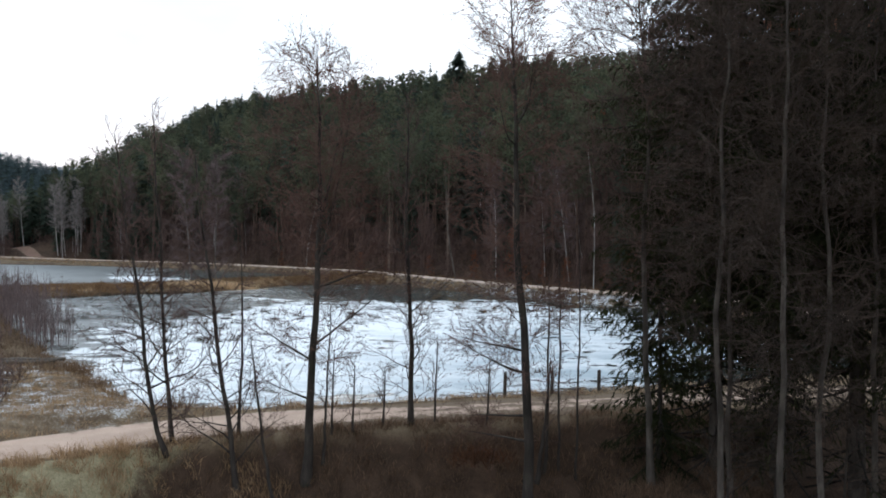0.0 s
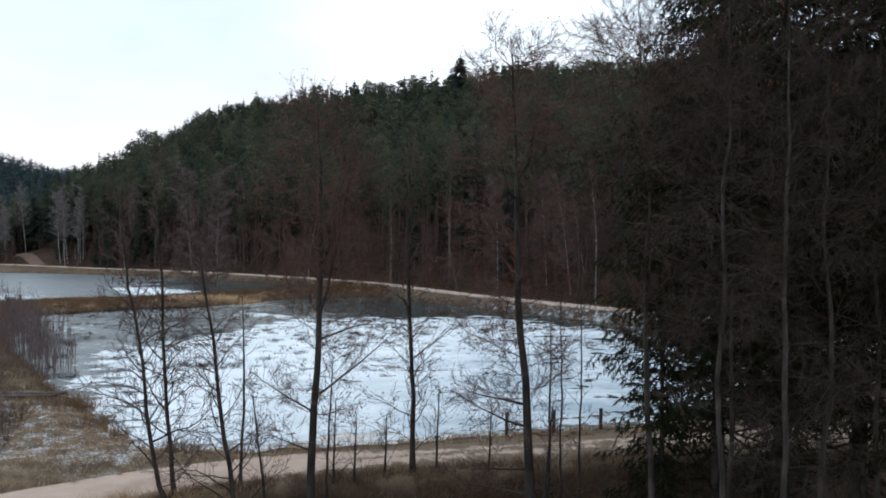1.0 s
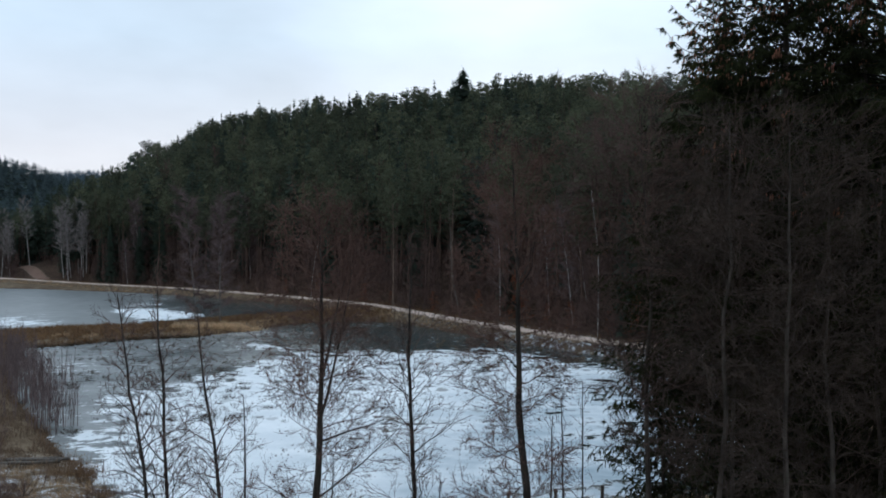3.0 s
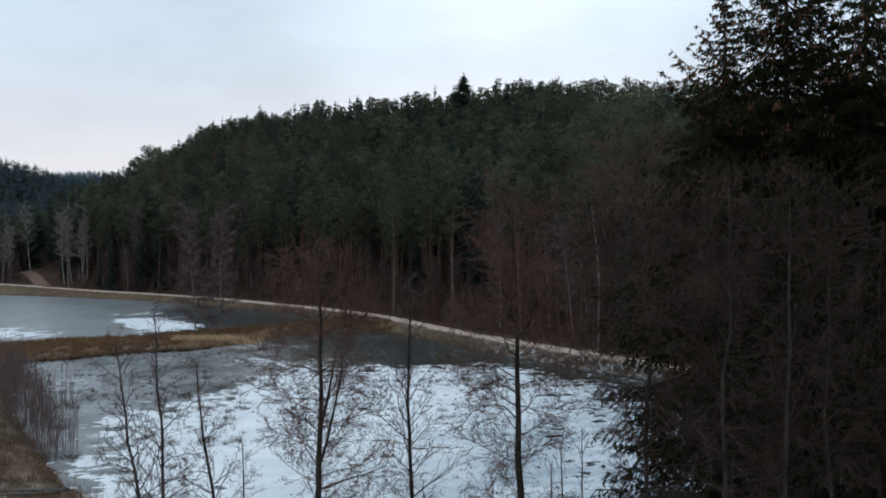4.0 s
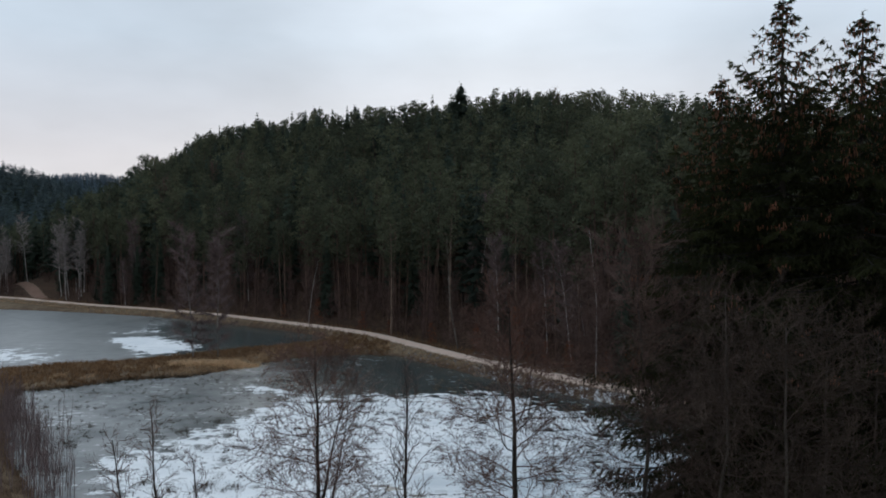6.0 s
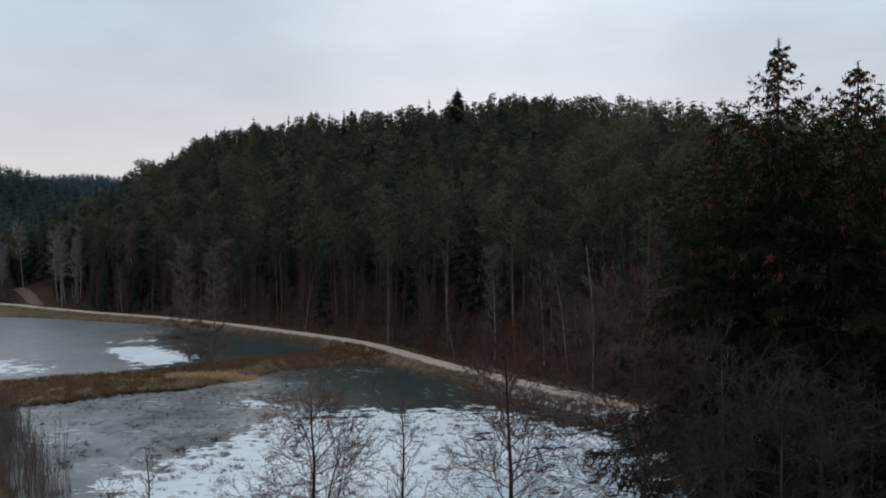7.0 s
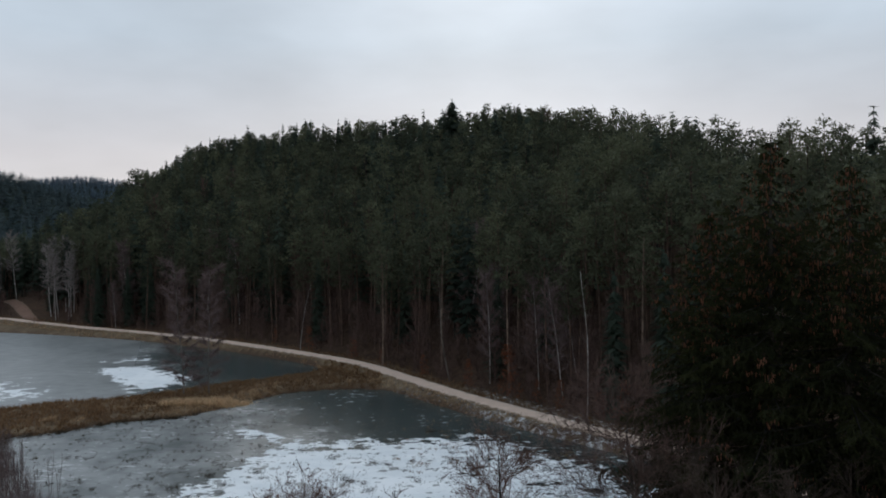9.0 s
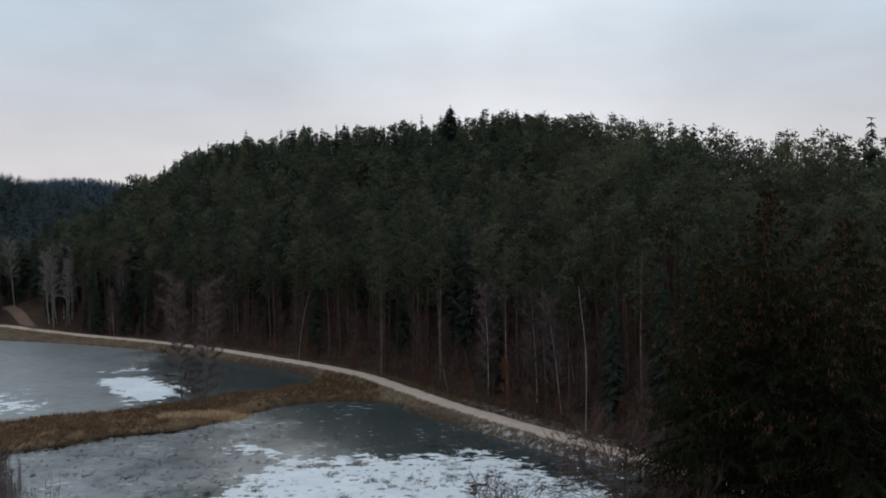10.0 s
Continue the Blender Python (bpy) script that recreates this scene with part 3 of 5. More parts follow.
def needles(rng, centre, n, reach, size, width, squash=0.6, out=0.6):
    """Pointed tufts round a centre, as (n, 3, 3)."""
    q = rng.normal(0, 1, (n, 3))
    q /= np.linalg.norm(q, axis=1)[:, None] + 1e-9
    r = reach * rng.uniform(0.25, 1, (n, 1))
    p = centre + q * r * np.array([1, 1, squash])
    d = q * out + rng.normal(0, 0.5, (n, 3))
    d /= np.linalg.norm(d, axis=1)[:, None] + 1e-9
    w = np.cross(d, rng.normal(0, 1, (n, 3)))
    w /= np.linalg.norm(w, axis=1)[:, None] + 1e-9
    L = size * rng.uniform(0.6, 1.3, (n, 1))
    return np.stack([p - w * width * L / 2, p + w * width * L / 2, p + d * L], 1)


def part(name, mesh, parent, label=""):
    ob = new(name, mesh)
    ob.parent = parent
    return tagged(ob, label) if label else ob


def thing(name, x, y, label, category, group="", z=None, turn=0.0):
    ob = new(name)
    ob.empty_display_size = 0.2
    ob.matrix_world = pose(x, y, tall(x, y) - 0.05 if z is None else z, 0, 0, turn)
    return tagged(ob, label, category, group)


def bare_tree(name, x, y, label, H, r, seed, lean=(0, 0), limbs=26, first=0.3, reach=2.4, angle=60, up=0.1, subs=7, twigs=5, bark_mat=None, twig_mat=None,
              group="", extra=(), specks=0.0, category="tree", z=None, twig_r=0.0048, limb_r=0.008, shape=0.6, wob=0.05, sub_len=0.5, forks=0, dome=False, fall=0.55):
    """A leafless tree: trunk, each limb, and a crown of twigs. lean: metres by which the top stands off the base."""
    rng = np.random.default_rng(seed)
    bark_mat, twig_mat = bark_mat or ALDER, twig_mat or TWIG
    base = thing(name, x, y, label, category, group, z)
    k = 14
    u = np.linspace(0, 1, k)
    sway = np.cumsum(rng.normal(0, wob * H / k, (k, 2)), axis=0)
    sway -= u[:, None] * sway[-1]
    path = np.column_stack([np.array(lean)[None] * u[:, None] ** 0.8 + sway, H * u])
    rad = r * (1 - u) ** 0.8 + 0.012 + r * 0.45 * np.exp(-u * H / 0.5)
    w = Wood()
    w.tube(path, rad, None, 9)
    part("trunk", w.mesh("trunk", bark_mat), base)
    crown, subs_made = Wood(), []
    todo = [(*e, "arm") for e in extra]
    leaders = []
    for i in range(forks):
        a = rng.uniform(0.5, 0.62)
        todo.append((a, rng.uniform(0, 360), rng.uniform(18, 28), H * (1 - a) * rng.uniform(0.75, 0.95), "fork"))
    for i in range(limbs):
        t = first + (0.98 - first) * ((i + rng.uniform(0, 0.9)) / limbs) ** 0.9
        v = (t - first) / (1 - first)
        length = reach * (0.35 + 0.65 * math.sin(math.pi * min(1, (v * 0.8 + 0.2)) ** shape)) * rng.uniform(0.65, 1.2) * (1 - 0.35 * v)
        if dome:
            length = reach * (0.5 + 0.5 * math.sin(math.pi * v ** 1.25)) * rng.uniform(0.7, 1.2)
        todo.append((t, i * 137.5 + rng.uniform(-30, 30), angle * (1.15 - fall * v) + rng.uniform(-10, 10), length, None))
    for t, az, ang, length, tag in todo:
        p, d = along(path, t)
        az = radians(az)
        h = np.array([math.cos(az), math.sin(az), 0])
        way = unit(h * math.sin(radians(ang)) + np.array([0, 0, 1]) * math.cos(radians(ang)))
        limb = stem(rng, p, way, length, 6, 0.19 if tag is None else 0.07, up)
        lr = {"fork": 0.4 * r, "arm": 0.3 * r}.get(tag, min(0.45 * r * (1 - t) ** 0.8 + 0.01, limb_r * length + 0.005))
        w = Wood()
        w.tube(limb, lr, twig_r, 5)
        part("limb", w.mesh("limb", bark_mat if lr > 0.026 else twig_mat), base)
        for j in range(max(2, int(subs * length / 1.6))):
            uu = 0.2 + 0.8 * (j + rng.uniform()) / max(2, int(subs * length / 1.6))
            p, d = along(limb, min(uu, 0.99))
            sub = stem(rng, p, side_way(rng, d, radians(rng.uniform(30, 60))), length * sub_len * (1.15 - 0.7 * uu) * rng.uniform(0.6, 1.2) + 0.15, 4, 0.16, up * 0.8)
            crown.tube(sub, twig_r * 1.5, twig_r, 3)
            subs_made.append(sub)
    S = np.repeat(np.array(subs_made), twigs, axis=0)
    n = len(S)
    x = rng.uniform(0.25, 0.99, n) * 4
    i = np.minimum(x.astype(int), 3)
    p0, p1 = S[np.arange(n), i], S[np.arange(n), i + 1]
    d = (p1 - p0) / (np.linalg.norm(p1 - p0, axis=1)[:, None] + 1e-9)
    a = p0 + (p1 - p0) * (x - i)[:, None]
    for length in (0.26, 0.2):
        d = d + rng.normal(0, 0.42, (n, 3)) + np.array([0, 0, up])
        d /= np.linalg.norm(d, axis=1)[:, None]
        b = a + d * length * rng.uniform(0.5, 1.3, (n, 1))
        if length > 0.25:
            crown.sticks(a, b, twig_r, twig_r * 0.8)
        else:
            w = np.cross(d, rng.normal(0, 1, (n, 3)))
            w *= twig_r * 1.2 / (np.linalg.norm(w, axis=1)[:, None] + 1e-9)
            crown.tris(np.stack([a - w, a + w, b], 1))
        a = b
    tips = a[rng.uniform(size=n) < specks]
    for k in range(2 if len(tips) else 0):
        q = rng.normal(0, 0.02, (len(tips), 3, 3))
        crown.tris(tips[:, None] + q)
    part("crown", crown.mesh("crown", twig_mat), base)
    return base

# ---- bare trees along the foot of the dam ----
bare_tree("alder_tree", -4.6, 25.1, "tall leafless alder with dark bark and twiggy rounded crown", 14.4, 0.146, 11, (0.45, 0), 50, 0.27, 2.35, 78, 0.03, 12, 9,
          group="alders below the dam", extra=((0.325, 4, 56, 3.8), (0.29, 188, 52, 2.2), (0.2, 185, 72, 1.7), (0.46, 5, 78, 2.4)), specks=1.0, forks=2, dome=True, twig_r=0.0048, fall=0.5, twig_mat=ALDERTWIG)
bare_tree("alder_tree", 2.75, 24.1, "tall leafless alder with slightly leaning dark trunk", 17.0, 0.165, 12, (-0.6, 0), 56, 0.28, 2.4, 86, 0.02, 13, 9,
          group="alders below the dam", extra=((0.3, 190, 82, 2.3), (0.34, 170, 75, 2.4), (0.22, 180, 85, 1.9), (0.17, 176, 80, 2.2)), specks=0.9, dome=True, twig_r=0.0048, fall=0.62, twig_mat=ALDERTWIG)
bare_tree("alder_tree", -1.25, 27.6, "slender leafless alder with short upswept side branches", 12.2, 0.088, 13, (-0.1, 0), 50, 0.06, 2.1, 58, 0.09, 7, 4,
          group="alders below the dam", specks=0.2, shape=1.0, twig_r=0.0058, limb_r=0.011)
bare_tree("alder_tree", -8.9, 24.3, "thin leafless alder leaning over the track", 10.4, 0.064, 14, (-1.6, 0), 44, 0.07, 2.4, 52, 0.03, 6, 5, group="alders below the dam", specks=0.5, twig_r=0.0058, limb_r=0.011)
bare_tree("alder_tree", -8.9, 25.0, "thin straight leafless alder beside a leaning one", 10.9, 0.062, 15, (-0.7, 0.2), 44, 0.07, 2.1, 48, 0.04, 6, 5, group="alders below the dam", specks=0.4, twig_r=0.0058, limb_r=0.011)
bare_tree("alder_tree", -6.7, 24.5, "leafless alder with leaning trunk and long side branches", 10.9, 0.078, 16, (-1.3, 0), 46, 0.07, 2.4, 52, 0.03, 6, 5, group="alders below the dam", specks=0.5, twig_r=0.0058, limb_r=0.011)
for n, (x, y, h, r, lean, seed) in enumerate(((-7.1, 26.2, 6.6, 0.045, (0.1, 0), 31), (-5.5, 24.4, 5.6, 0.05, (-0.7, 0), 32), (3.6, 26.9, 7.2, 0.05, (0.2, 0), 34), (3.3, 26.6, 4.4, 0.07, (0.5, 0.1), 33),
                                              (4.15, 27, 8.2, 0.035, (0.05, 0), 35), (4.75, 26.8, 8.6, 0.035, (0.1, 0), 36), (-4.1, 25.6, 5.4, 0.04, (0.3, 0), 37))):
    bare_tree("sapling", x, y, "thin leafless sapling on the dam slope", h, r, seed, lean, 16, 0.25, 1.0, 45, 0.08, 4, 3, group="saplings on the dam", twig_r=0.005)
for n, (x, y, h, seed) in enumerate(((-0.3, 28.0, 3.0, 41), (-3.9, 26.4, 3.0, 42), (-3.2, 26.6, 2.4, 43), (-2.2, 27.3, 2.2, 44), (1.6, 27.6, 2.4, 45))):
    bare_tree("shrub", x, y, "small leafless shrub on the dam slope", h, 0.03, seed, (0.1, 0), 12, 0.08, 1.1, 42, 0.1, 5, 3, group="shrubs on the dam", category="shrub", twig_r=0.005)

# tangled grey trees in front of the spruces
for x, y, h, seed, reach, lean, first in ((7.3, 19.6, 16.6, 52, 2.9, (0, 0), 0.3), (8.25, 18.5, 16.0, 53, 2.9, (0.1, 0), 0.22), (10.2, 20.2, 15.0, 54, 3.0, (0, 0), 0.2),
                                   (9.0, 23.8, 15.6, 55, 2.6, (-0.1, 0), 0.3), (12.3, 21.5, 15.5, 56, 3.0, (0, 0), 0.2)):
    bare_tree("ash_tree", x, y, "leafless tree with grey-brown bark and dense tangled twigs", h, 0.078, seed, lean, 46 - int(30 * (first - 0.2)), first, reach, 74, 0.01, 11, 9,
              group="bare trees before the spruces", wob=0.055, dome=True, sub_len=0.6, bark_mat=ASHBARK, twig_mat=ASHTWIG, limb_r=0.0036, twig_r=0.0044, fall=0.4)

bare_tree("ash_tree", 7.0, 25.2, "tall leafless tree with broad brown crown beside the spruces", 17.5, 0.1, 51, (-0.5, 0), 64, 0.36, 3.1, 78, 0.02, 13, 11,
          group="bare trees before the spruces", wob=0.07, dome=True, sub_len=0.6, bark_mat=ASHBARK, twig_mat=TWIG, limb_r=0.005, twig_r=0.0046, fall=0.5)

for x, y, h, seed in ((8.6, 22.8, 2.6, 72), (10.4, 23.6, 3.0, 73), (11.8, 22.2, 3.4, 74)):
    bare_tree("shrub", x, y, "dense leafless undergrowth shrub beneath the spruces", h, 0.03, seed, (0.1, 0), 26, 0.04, 2.0, 60, 0.05, 6, 5, group="undergrowth by the spruces", category="shrub", twig_mat=DARKTWIG)


# ---- spruces beside the dam ----
def spruce_meshes(seed, H, R, bare, bearing=True):
    """Trunk, each bough with its needles, leader, and the hanging cones."""
    rng = np.random.default_rng(seed)
    trunk, cones, boughs = Wood(), Wood(), []
    u = np.linspace(0, 1, 12)
    trunk.tube(np.column_stack([0.05 * np.sin(u * 5), 0.05 * np.cos(u * 4), H * u]), 0.0102 * H * (1 - u) ** 0.85 + 0.012, None, 9)
    h, turn = bare, 0.0
    while h < H - 0.25:
        f = (H - h) / (H - bare)
        near_top = bearing and h > H * 0.58
        for b in range(6 if f > 0.12 else 4):
            turn += 2.399
            az = turn + rng.normal(0, 0.25)
            depth = H - h
            tip_zone = depth < 5.0
            L = max(R * min(0.67, f * 1.65 * (0.5 + min(0.5, 3.2 * f))), min(0.58 * depth, 1.8)) * rng.uniform(0.6, 1.2) + 0.1
            out = np.array([math.cos(az), math.sin(az), 0])
            side = np.array([-out[1], out[0], 0])
            v = np.linspace(0, 1, 7)
            sag = (0.36 if f > 0.35 else 0.14 - 3.0 * max(0, 0.16 - f)) * L
            path = np.array([0, 0, h + rng.normal(0, 0.06)]) + out * (v * L)[:, None] + np.array([0, 0, 1]) * (-sag * v ** 0.8 + 0.3 * sag * v ** 3)[:, None] + side * (rng.normal(0, 0.06) * L * v ** 2)[:, None]
            if tip_zone:
                path[:, 2] += (1.1 * sag * v ** 0.8 - (0.1 + 0.16 * min(1, depth / 4)) * L * np.sin(math.pi * v ** 0.8) + 0.26 * L * v ** 4)
            wood, leaf = Wood(), Wood()
            wood.tube(path, 0.012 + 0.008 * L, 0.005, 4)
            dead = bearing and h < 4.7
            m = max(4, int(L * (2.2 if dead else 5.2 if h < 9 else 6.0)))
            w = np.minimum(0.1 + 0.9 * (np.arange(m) + rng.uniform(size=m)) / m, 0.99)
            i = np.minimum((w * 6).astype(int), 5)
            p = path[i] + (path[i + 1] - path[i]) * (w * 6 - i)[:, None]
            d = path[i + 1] - path[i]
            d /= np.linalg.norm(d, axis=1)[:, None]
            lt = ((0.2 + 0.2 * L * (1 - np.abs(w - 0.45))) * rng.uniform(0.6, 1.15, m))[:, None]
            if tip_zone:
                lt = lt * (0.45 + 0.11 * depth)
            way = d * 0.55 + side * np.where(np.arange(m) % 2, 0.75, -0.75)[:, None] + np.array([0, 0, -0.4 - 0.35 * f])
            way /= np.linalg.norm(way, axis=1)[:, None]
            tip = p + way * lt
            wood.sticks(p, tip, 0.006, 0.003)
            live = np.where(rng.uniform(size=m) > (0.7 if dead else 0.0))[0]
            if len(live):
                g = np.repeat(live, 14)
                q = len(g)
                c = p[g] + (tip[g] - p[g]) * rng.uniform(0, 1.05, (q, 1))
                dr = way[g] * 0.6 + rng.normal(0, 0.42, (q, 3)) + np.array([0, 0, -0.5])
                dr /= np.linalg.norm(dr, axis=1)[:, None]
                wd = np.cross(dr, rng.normal(0, 1, (q, 3)))
                wd *= 0.028 / (np.linalg.norm(wd, axis=1)[:, None] + 1e-9)
                leaf.tris(np.stack([c - wd, c + wd, c + dr * rng.uniform(0.12, 0.34, (q, 1)) * (0.5 + 0.1 * depth if tip_zone else 1.0)], 1))
            a, fa = wood.arrays()
            slots = np.zeros(len(fa), int)
            if leaf.n:
                b2, fb = leaf.arrays()
                fa, slots, a = np.vstack([fa, fb + len(a)]), np.concatenate([slots, np.ones(len(fb), int)]), np.vstack([a, b2])
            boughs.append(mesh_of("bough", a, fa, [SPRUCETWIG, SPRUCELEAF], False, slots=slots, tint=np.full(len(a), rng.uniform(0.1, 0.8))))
            if near_top and rng.uniform() < (0.95 if tip_zone else 0.05 + 0.42 * (1 - f) ** 3):
                hung = path[i] if tip_zone else tip
                for t in hung[(rng.uniform(size=m) < (0.7 if tip_zone else 0.45)) & (w > (0.2 if tip_zone else 0.74))]:
                    for _ in range(rng.integers(2, 5) if tip_zone else rng.integers(4, 8)):
                        cp = t + rng.normal(0, 1, 3) * (0.08, 0.08, 0.05) - (0, 0, 0.03)
                        cones.tube(np.array([cp, cp - (0.004, 0, 0.05), cp - (0.008, 0, 0.14)]), np.array([0.009, 0.025, 0.006]), None, 4)
        h += 0.27 + 0.3 * f + (0.35 if dead else 0.12 if h < 7 else 0.0)
    top = Wood()
    for i in range(14):
        top.tris(needles(rng, np.array([0, 0, H - 0.045 * i]), 5, 0.03, 0.11, 0.2))
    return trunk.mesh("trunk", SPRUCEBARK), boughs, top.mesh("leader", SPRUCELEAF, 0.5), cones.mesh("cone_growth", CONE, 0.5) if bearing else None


SPRUCE_KINDS = {k: spruce_meshes(*v) for k, v in {"a": (61, 26.2, 6.2, 1.2), "b": (62, 25.0, 6.0, 0.8), "young": (63, 10.0, 2.7, 0.3, False)}.items()}
for kind, x, y, size, turn in (("a", 11.35, 25.5, 0.993, 10), ("young", 7.7, 26.9, 0.96, 0), ("young", 12.4, 28.4, 0.7, 240), ("b", 9.75, 26.8, 0.945, 80), ("b", 13.15, 24.0, 1.0, 200), ("a", 16.6, 25.6, 1.0, 140), ("b", 15.4, 20.6, 0.9, 320)):
    sp = thing("spruce_tree", x, y, "young dark spruce among bare trees, boughs to the ground" if kind == "young" else "tall dark spruce with drooping branches and brown hanging cones", "spruce", "spruces beside the dam", turn=turn)
    sp.scale = (size, size, size)
    trunk_me, bough_mes, top_me, cone_me = SPRUCE_KINDS[kind]
    part("trunk", trunk_me, sp)
    part("leader", top_me, sp)
    if cone_me:
        tagged(part("cone_growth", cone_me, sp, "rust-brown hanging cones"), kind="stuff")
    for me in bough_mes:
        part("bough", me, sp)

# ---- the woods on the hill ----


class Kind:
    """A far tree: vertices, triangles and material slots, about one metre to the metre."""

    def __init__(self, pieces):
        self.pieces = pieces
        v, f, s, n, b_ = [], [], [], 0, []
        for wood, slot in pieces:
            a, b = wood.arrays()
            v.append(a), f.append(b + n), s.append(np.full(len(b), slot)), b_.append(wood.bend())
            n += len(a)
        self.v, self.f, self.s, self.soft = np.vstack(v), np.vstack(f), np.concatenate(s), np.vstack(b_)


def pine_kind(seed, H, clumps, tufts, size, sides, bole=0.5, wide=2.0):
    rng = np.random.default_rng(seed)
    t, c = Wood(), Wood()
    u = np.linspace(0, 1, 6)
    t.tube(np.column_stack([0.3 * np.sin(u * 3 + seed), 0.3 * np.cos(u * 2 + seed), H * 0.94 * u]), 0.17 * (1 - u) + 0.04, None, sides)
    for i in range(clumps):
        v = (i + 0.5) / clumps
        h = H * (bole + (1 - bole) * v)
        r = wide * (math.sin(math.pi * (0.18 + 0.8 * v)) ** 0.8) * rng.uniform(0.5, 1.05)
        az = i * 2.4 + rng.uniform(-0.4, 0.4)
        p = np.array([r * math.cos(az), r * math.sin(az), h])
        if sides > 3:
            t.tube(np.array([(0, 0, h - 0.5), p * (0.6, 0.6, 1) - (0, 0, 0.2), p]), 0.035, 0.015, 3)
        c.tris(needles(rng, p, tufts, 1.05, size, 0.6, 0.5), p - (0, 0, 0.45))
    c.tris(needles(rng, np.array([0, 0, H]), tufts // 2, 0.9, size, 0.5, 0.7), np.array([0, 0, H - 0.6]))
    return Kind(((t, 0), (c, 1)))


def spire_kind(seed, H, R, rows, arms, sides, low=0.1, width=0.22):
    rng = np.random.default_rng(seed)
    t, c = Wood(), Wood()
    t.tube(np.array([(0, 0, 0), (0, 0, H * 0.6), (0, 0, H)]), 0.18, 0.015, sides)
    for i in range(rows):
        f = 1 - (i / rows) ** 0.9
        h = H * (low + (1 - low) * (1 - f)) + rng.uniform(-0.5, 0.5) * (f > 0.1)
        n = arms
        az = rng.uniform(0, 6.28) + np.arange(n) * 2 * np.pi / n + rng.normal(0, 0.2, n)
        L = (R * f ** 0.7 * rng.uniform(0.6, 1.15, n) + 0.3)[:, None]
        out = np.column_stack([np.cos(az), np.sin(az), np.zeros(n)])
        side = np.column_stack([-np.sin(az), np.cos(az), np.zeros(n)])
        root = np.array([0, 0, h + 0.25]) + np.array([0, 0, 1]) * rng.uniform(-0.75, 0.75, (n, 1)) * min(1, 4 * f)
        tip = root - np.array([0, 0, 0.25]) + out * L - np.array([0, 0, 0.22]) * L + np.array([0, 0, 1]) * rng.normal(0, 0.3 * min(1, 3 * f), (n, 1))
        midp = root + (tip - root) * 0.45
        w = width * L + 0.06
        c.tris(np.stack([midp + side * w, midp - side * w, tip], 1))
        c.tris(np.stack([midp + side * w - np.array([0, 0, 0.25]) * L, root + 0 * out, midp - side * w * 0.6], 1))
        c.tris(np.stack([midp - side * w * 1.4 + (0, 0, -0.25), root + 0 * out, tip - side * w * 0.8 - (0, 0, 0.2)], 1))
    c.tris(needles(rng, np.array([0, 0, H]), 5, 0.1, 0.7, 0.25))
    return Kind(((t, 0), (c, 1)))


def twiggy_kind(seed, H, limbs, twigs, reach, first=0.35, r=0.1, angle=42, thick=0.022, sides=5, up=0.06, hang=0.25):
    rng = np.random.default_rng(seed)
    t, c = Wood(), Wood()
    path = stem(rng, (0, 0, 0), (rng.normal(0, 0.05), rng.normal(0, 0.05), 1), H, 7, 0.035, 0.05)
    t.tube(path, r, 0.02, sides)
    for i in range(limbs):
        v = first + (0.97 - first) * (i + rng.uniform()) / limbs
        p, d = along(path, v)
        az = i * 2.4
        tilt = radians(angle * (1.25 - 0.75 * v))
        way = unit(np.array([math.cos(az), math.sin(az), 0]) * math.sin(tilt) + np.array([0, 0, math.cos(tilt)]))
        limb = stem(rng, p, way, reach * rng.uniform(0.6, 1.15) * (1.05 - 0.4 * v), 3, 0.14, up)
        c.tube(limb, 0.032, 0.013, 3)
        q = rng.uniform(0.15, 1, twigs)
        base = np.array([along(limb, min(a, 0.99))[0] for a in q])
        dirs = unit(limb[-1] - limb[0])[None] * 0.7 + rng.normal(0, 0.55, (twigs, 3)) + (0, 0, hang)
        dirs /= np.linalg.norm(dirs, axis=1)[:, None]
        w = np.cross(dirs, rng.normal(0, 1, (twigs, 3)))
        w /= np.linalg.norm(w, axis=1)[:, None]
        L = rng.uniform(0.5, 1.5, (twigs, 1))
        c.tris(np.stack([base - w * thick, base + w * thick, base + dirs * L], 1))
    return Kind(((t, 0), (c, 1)))


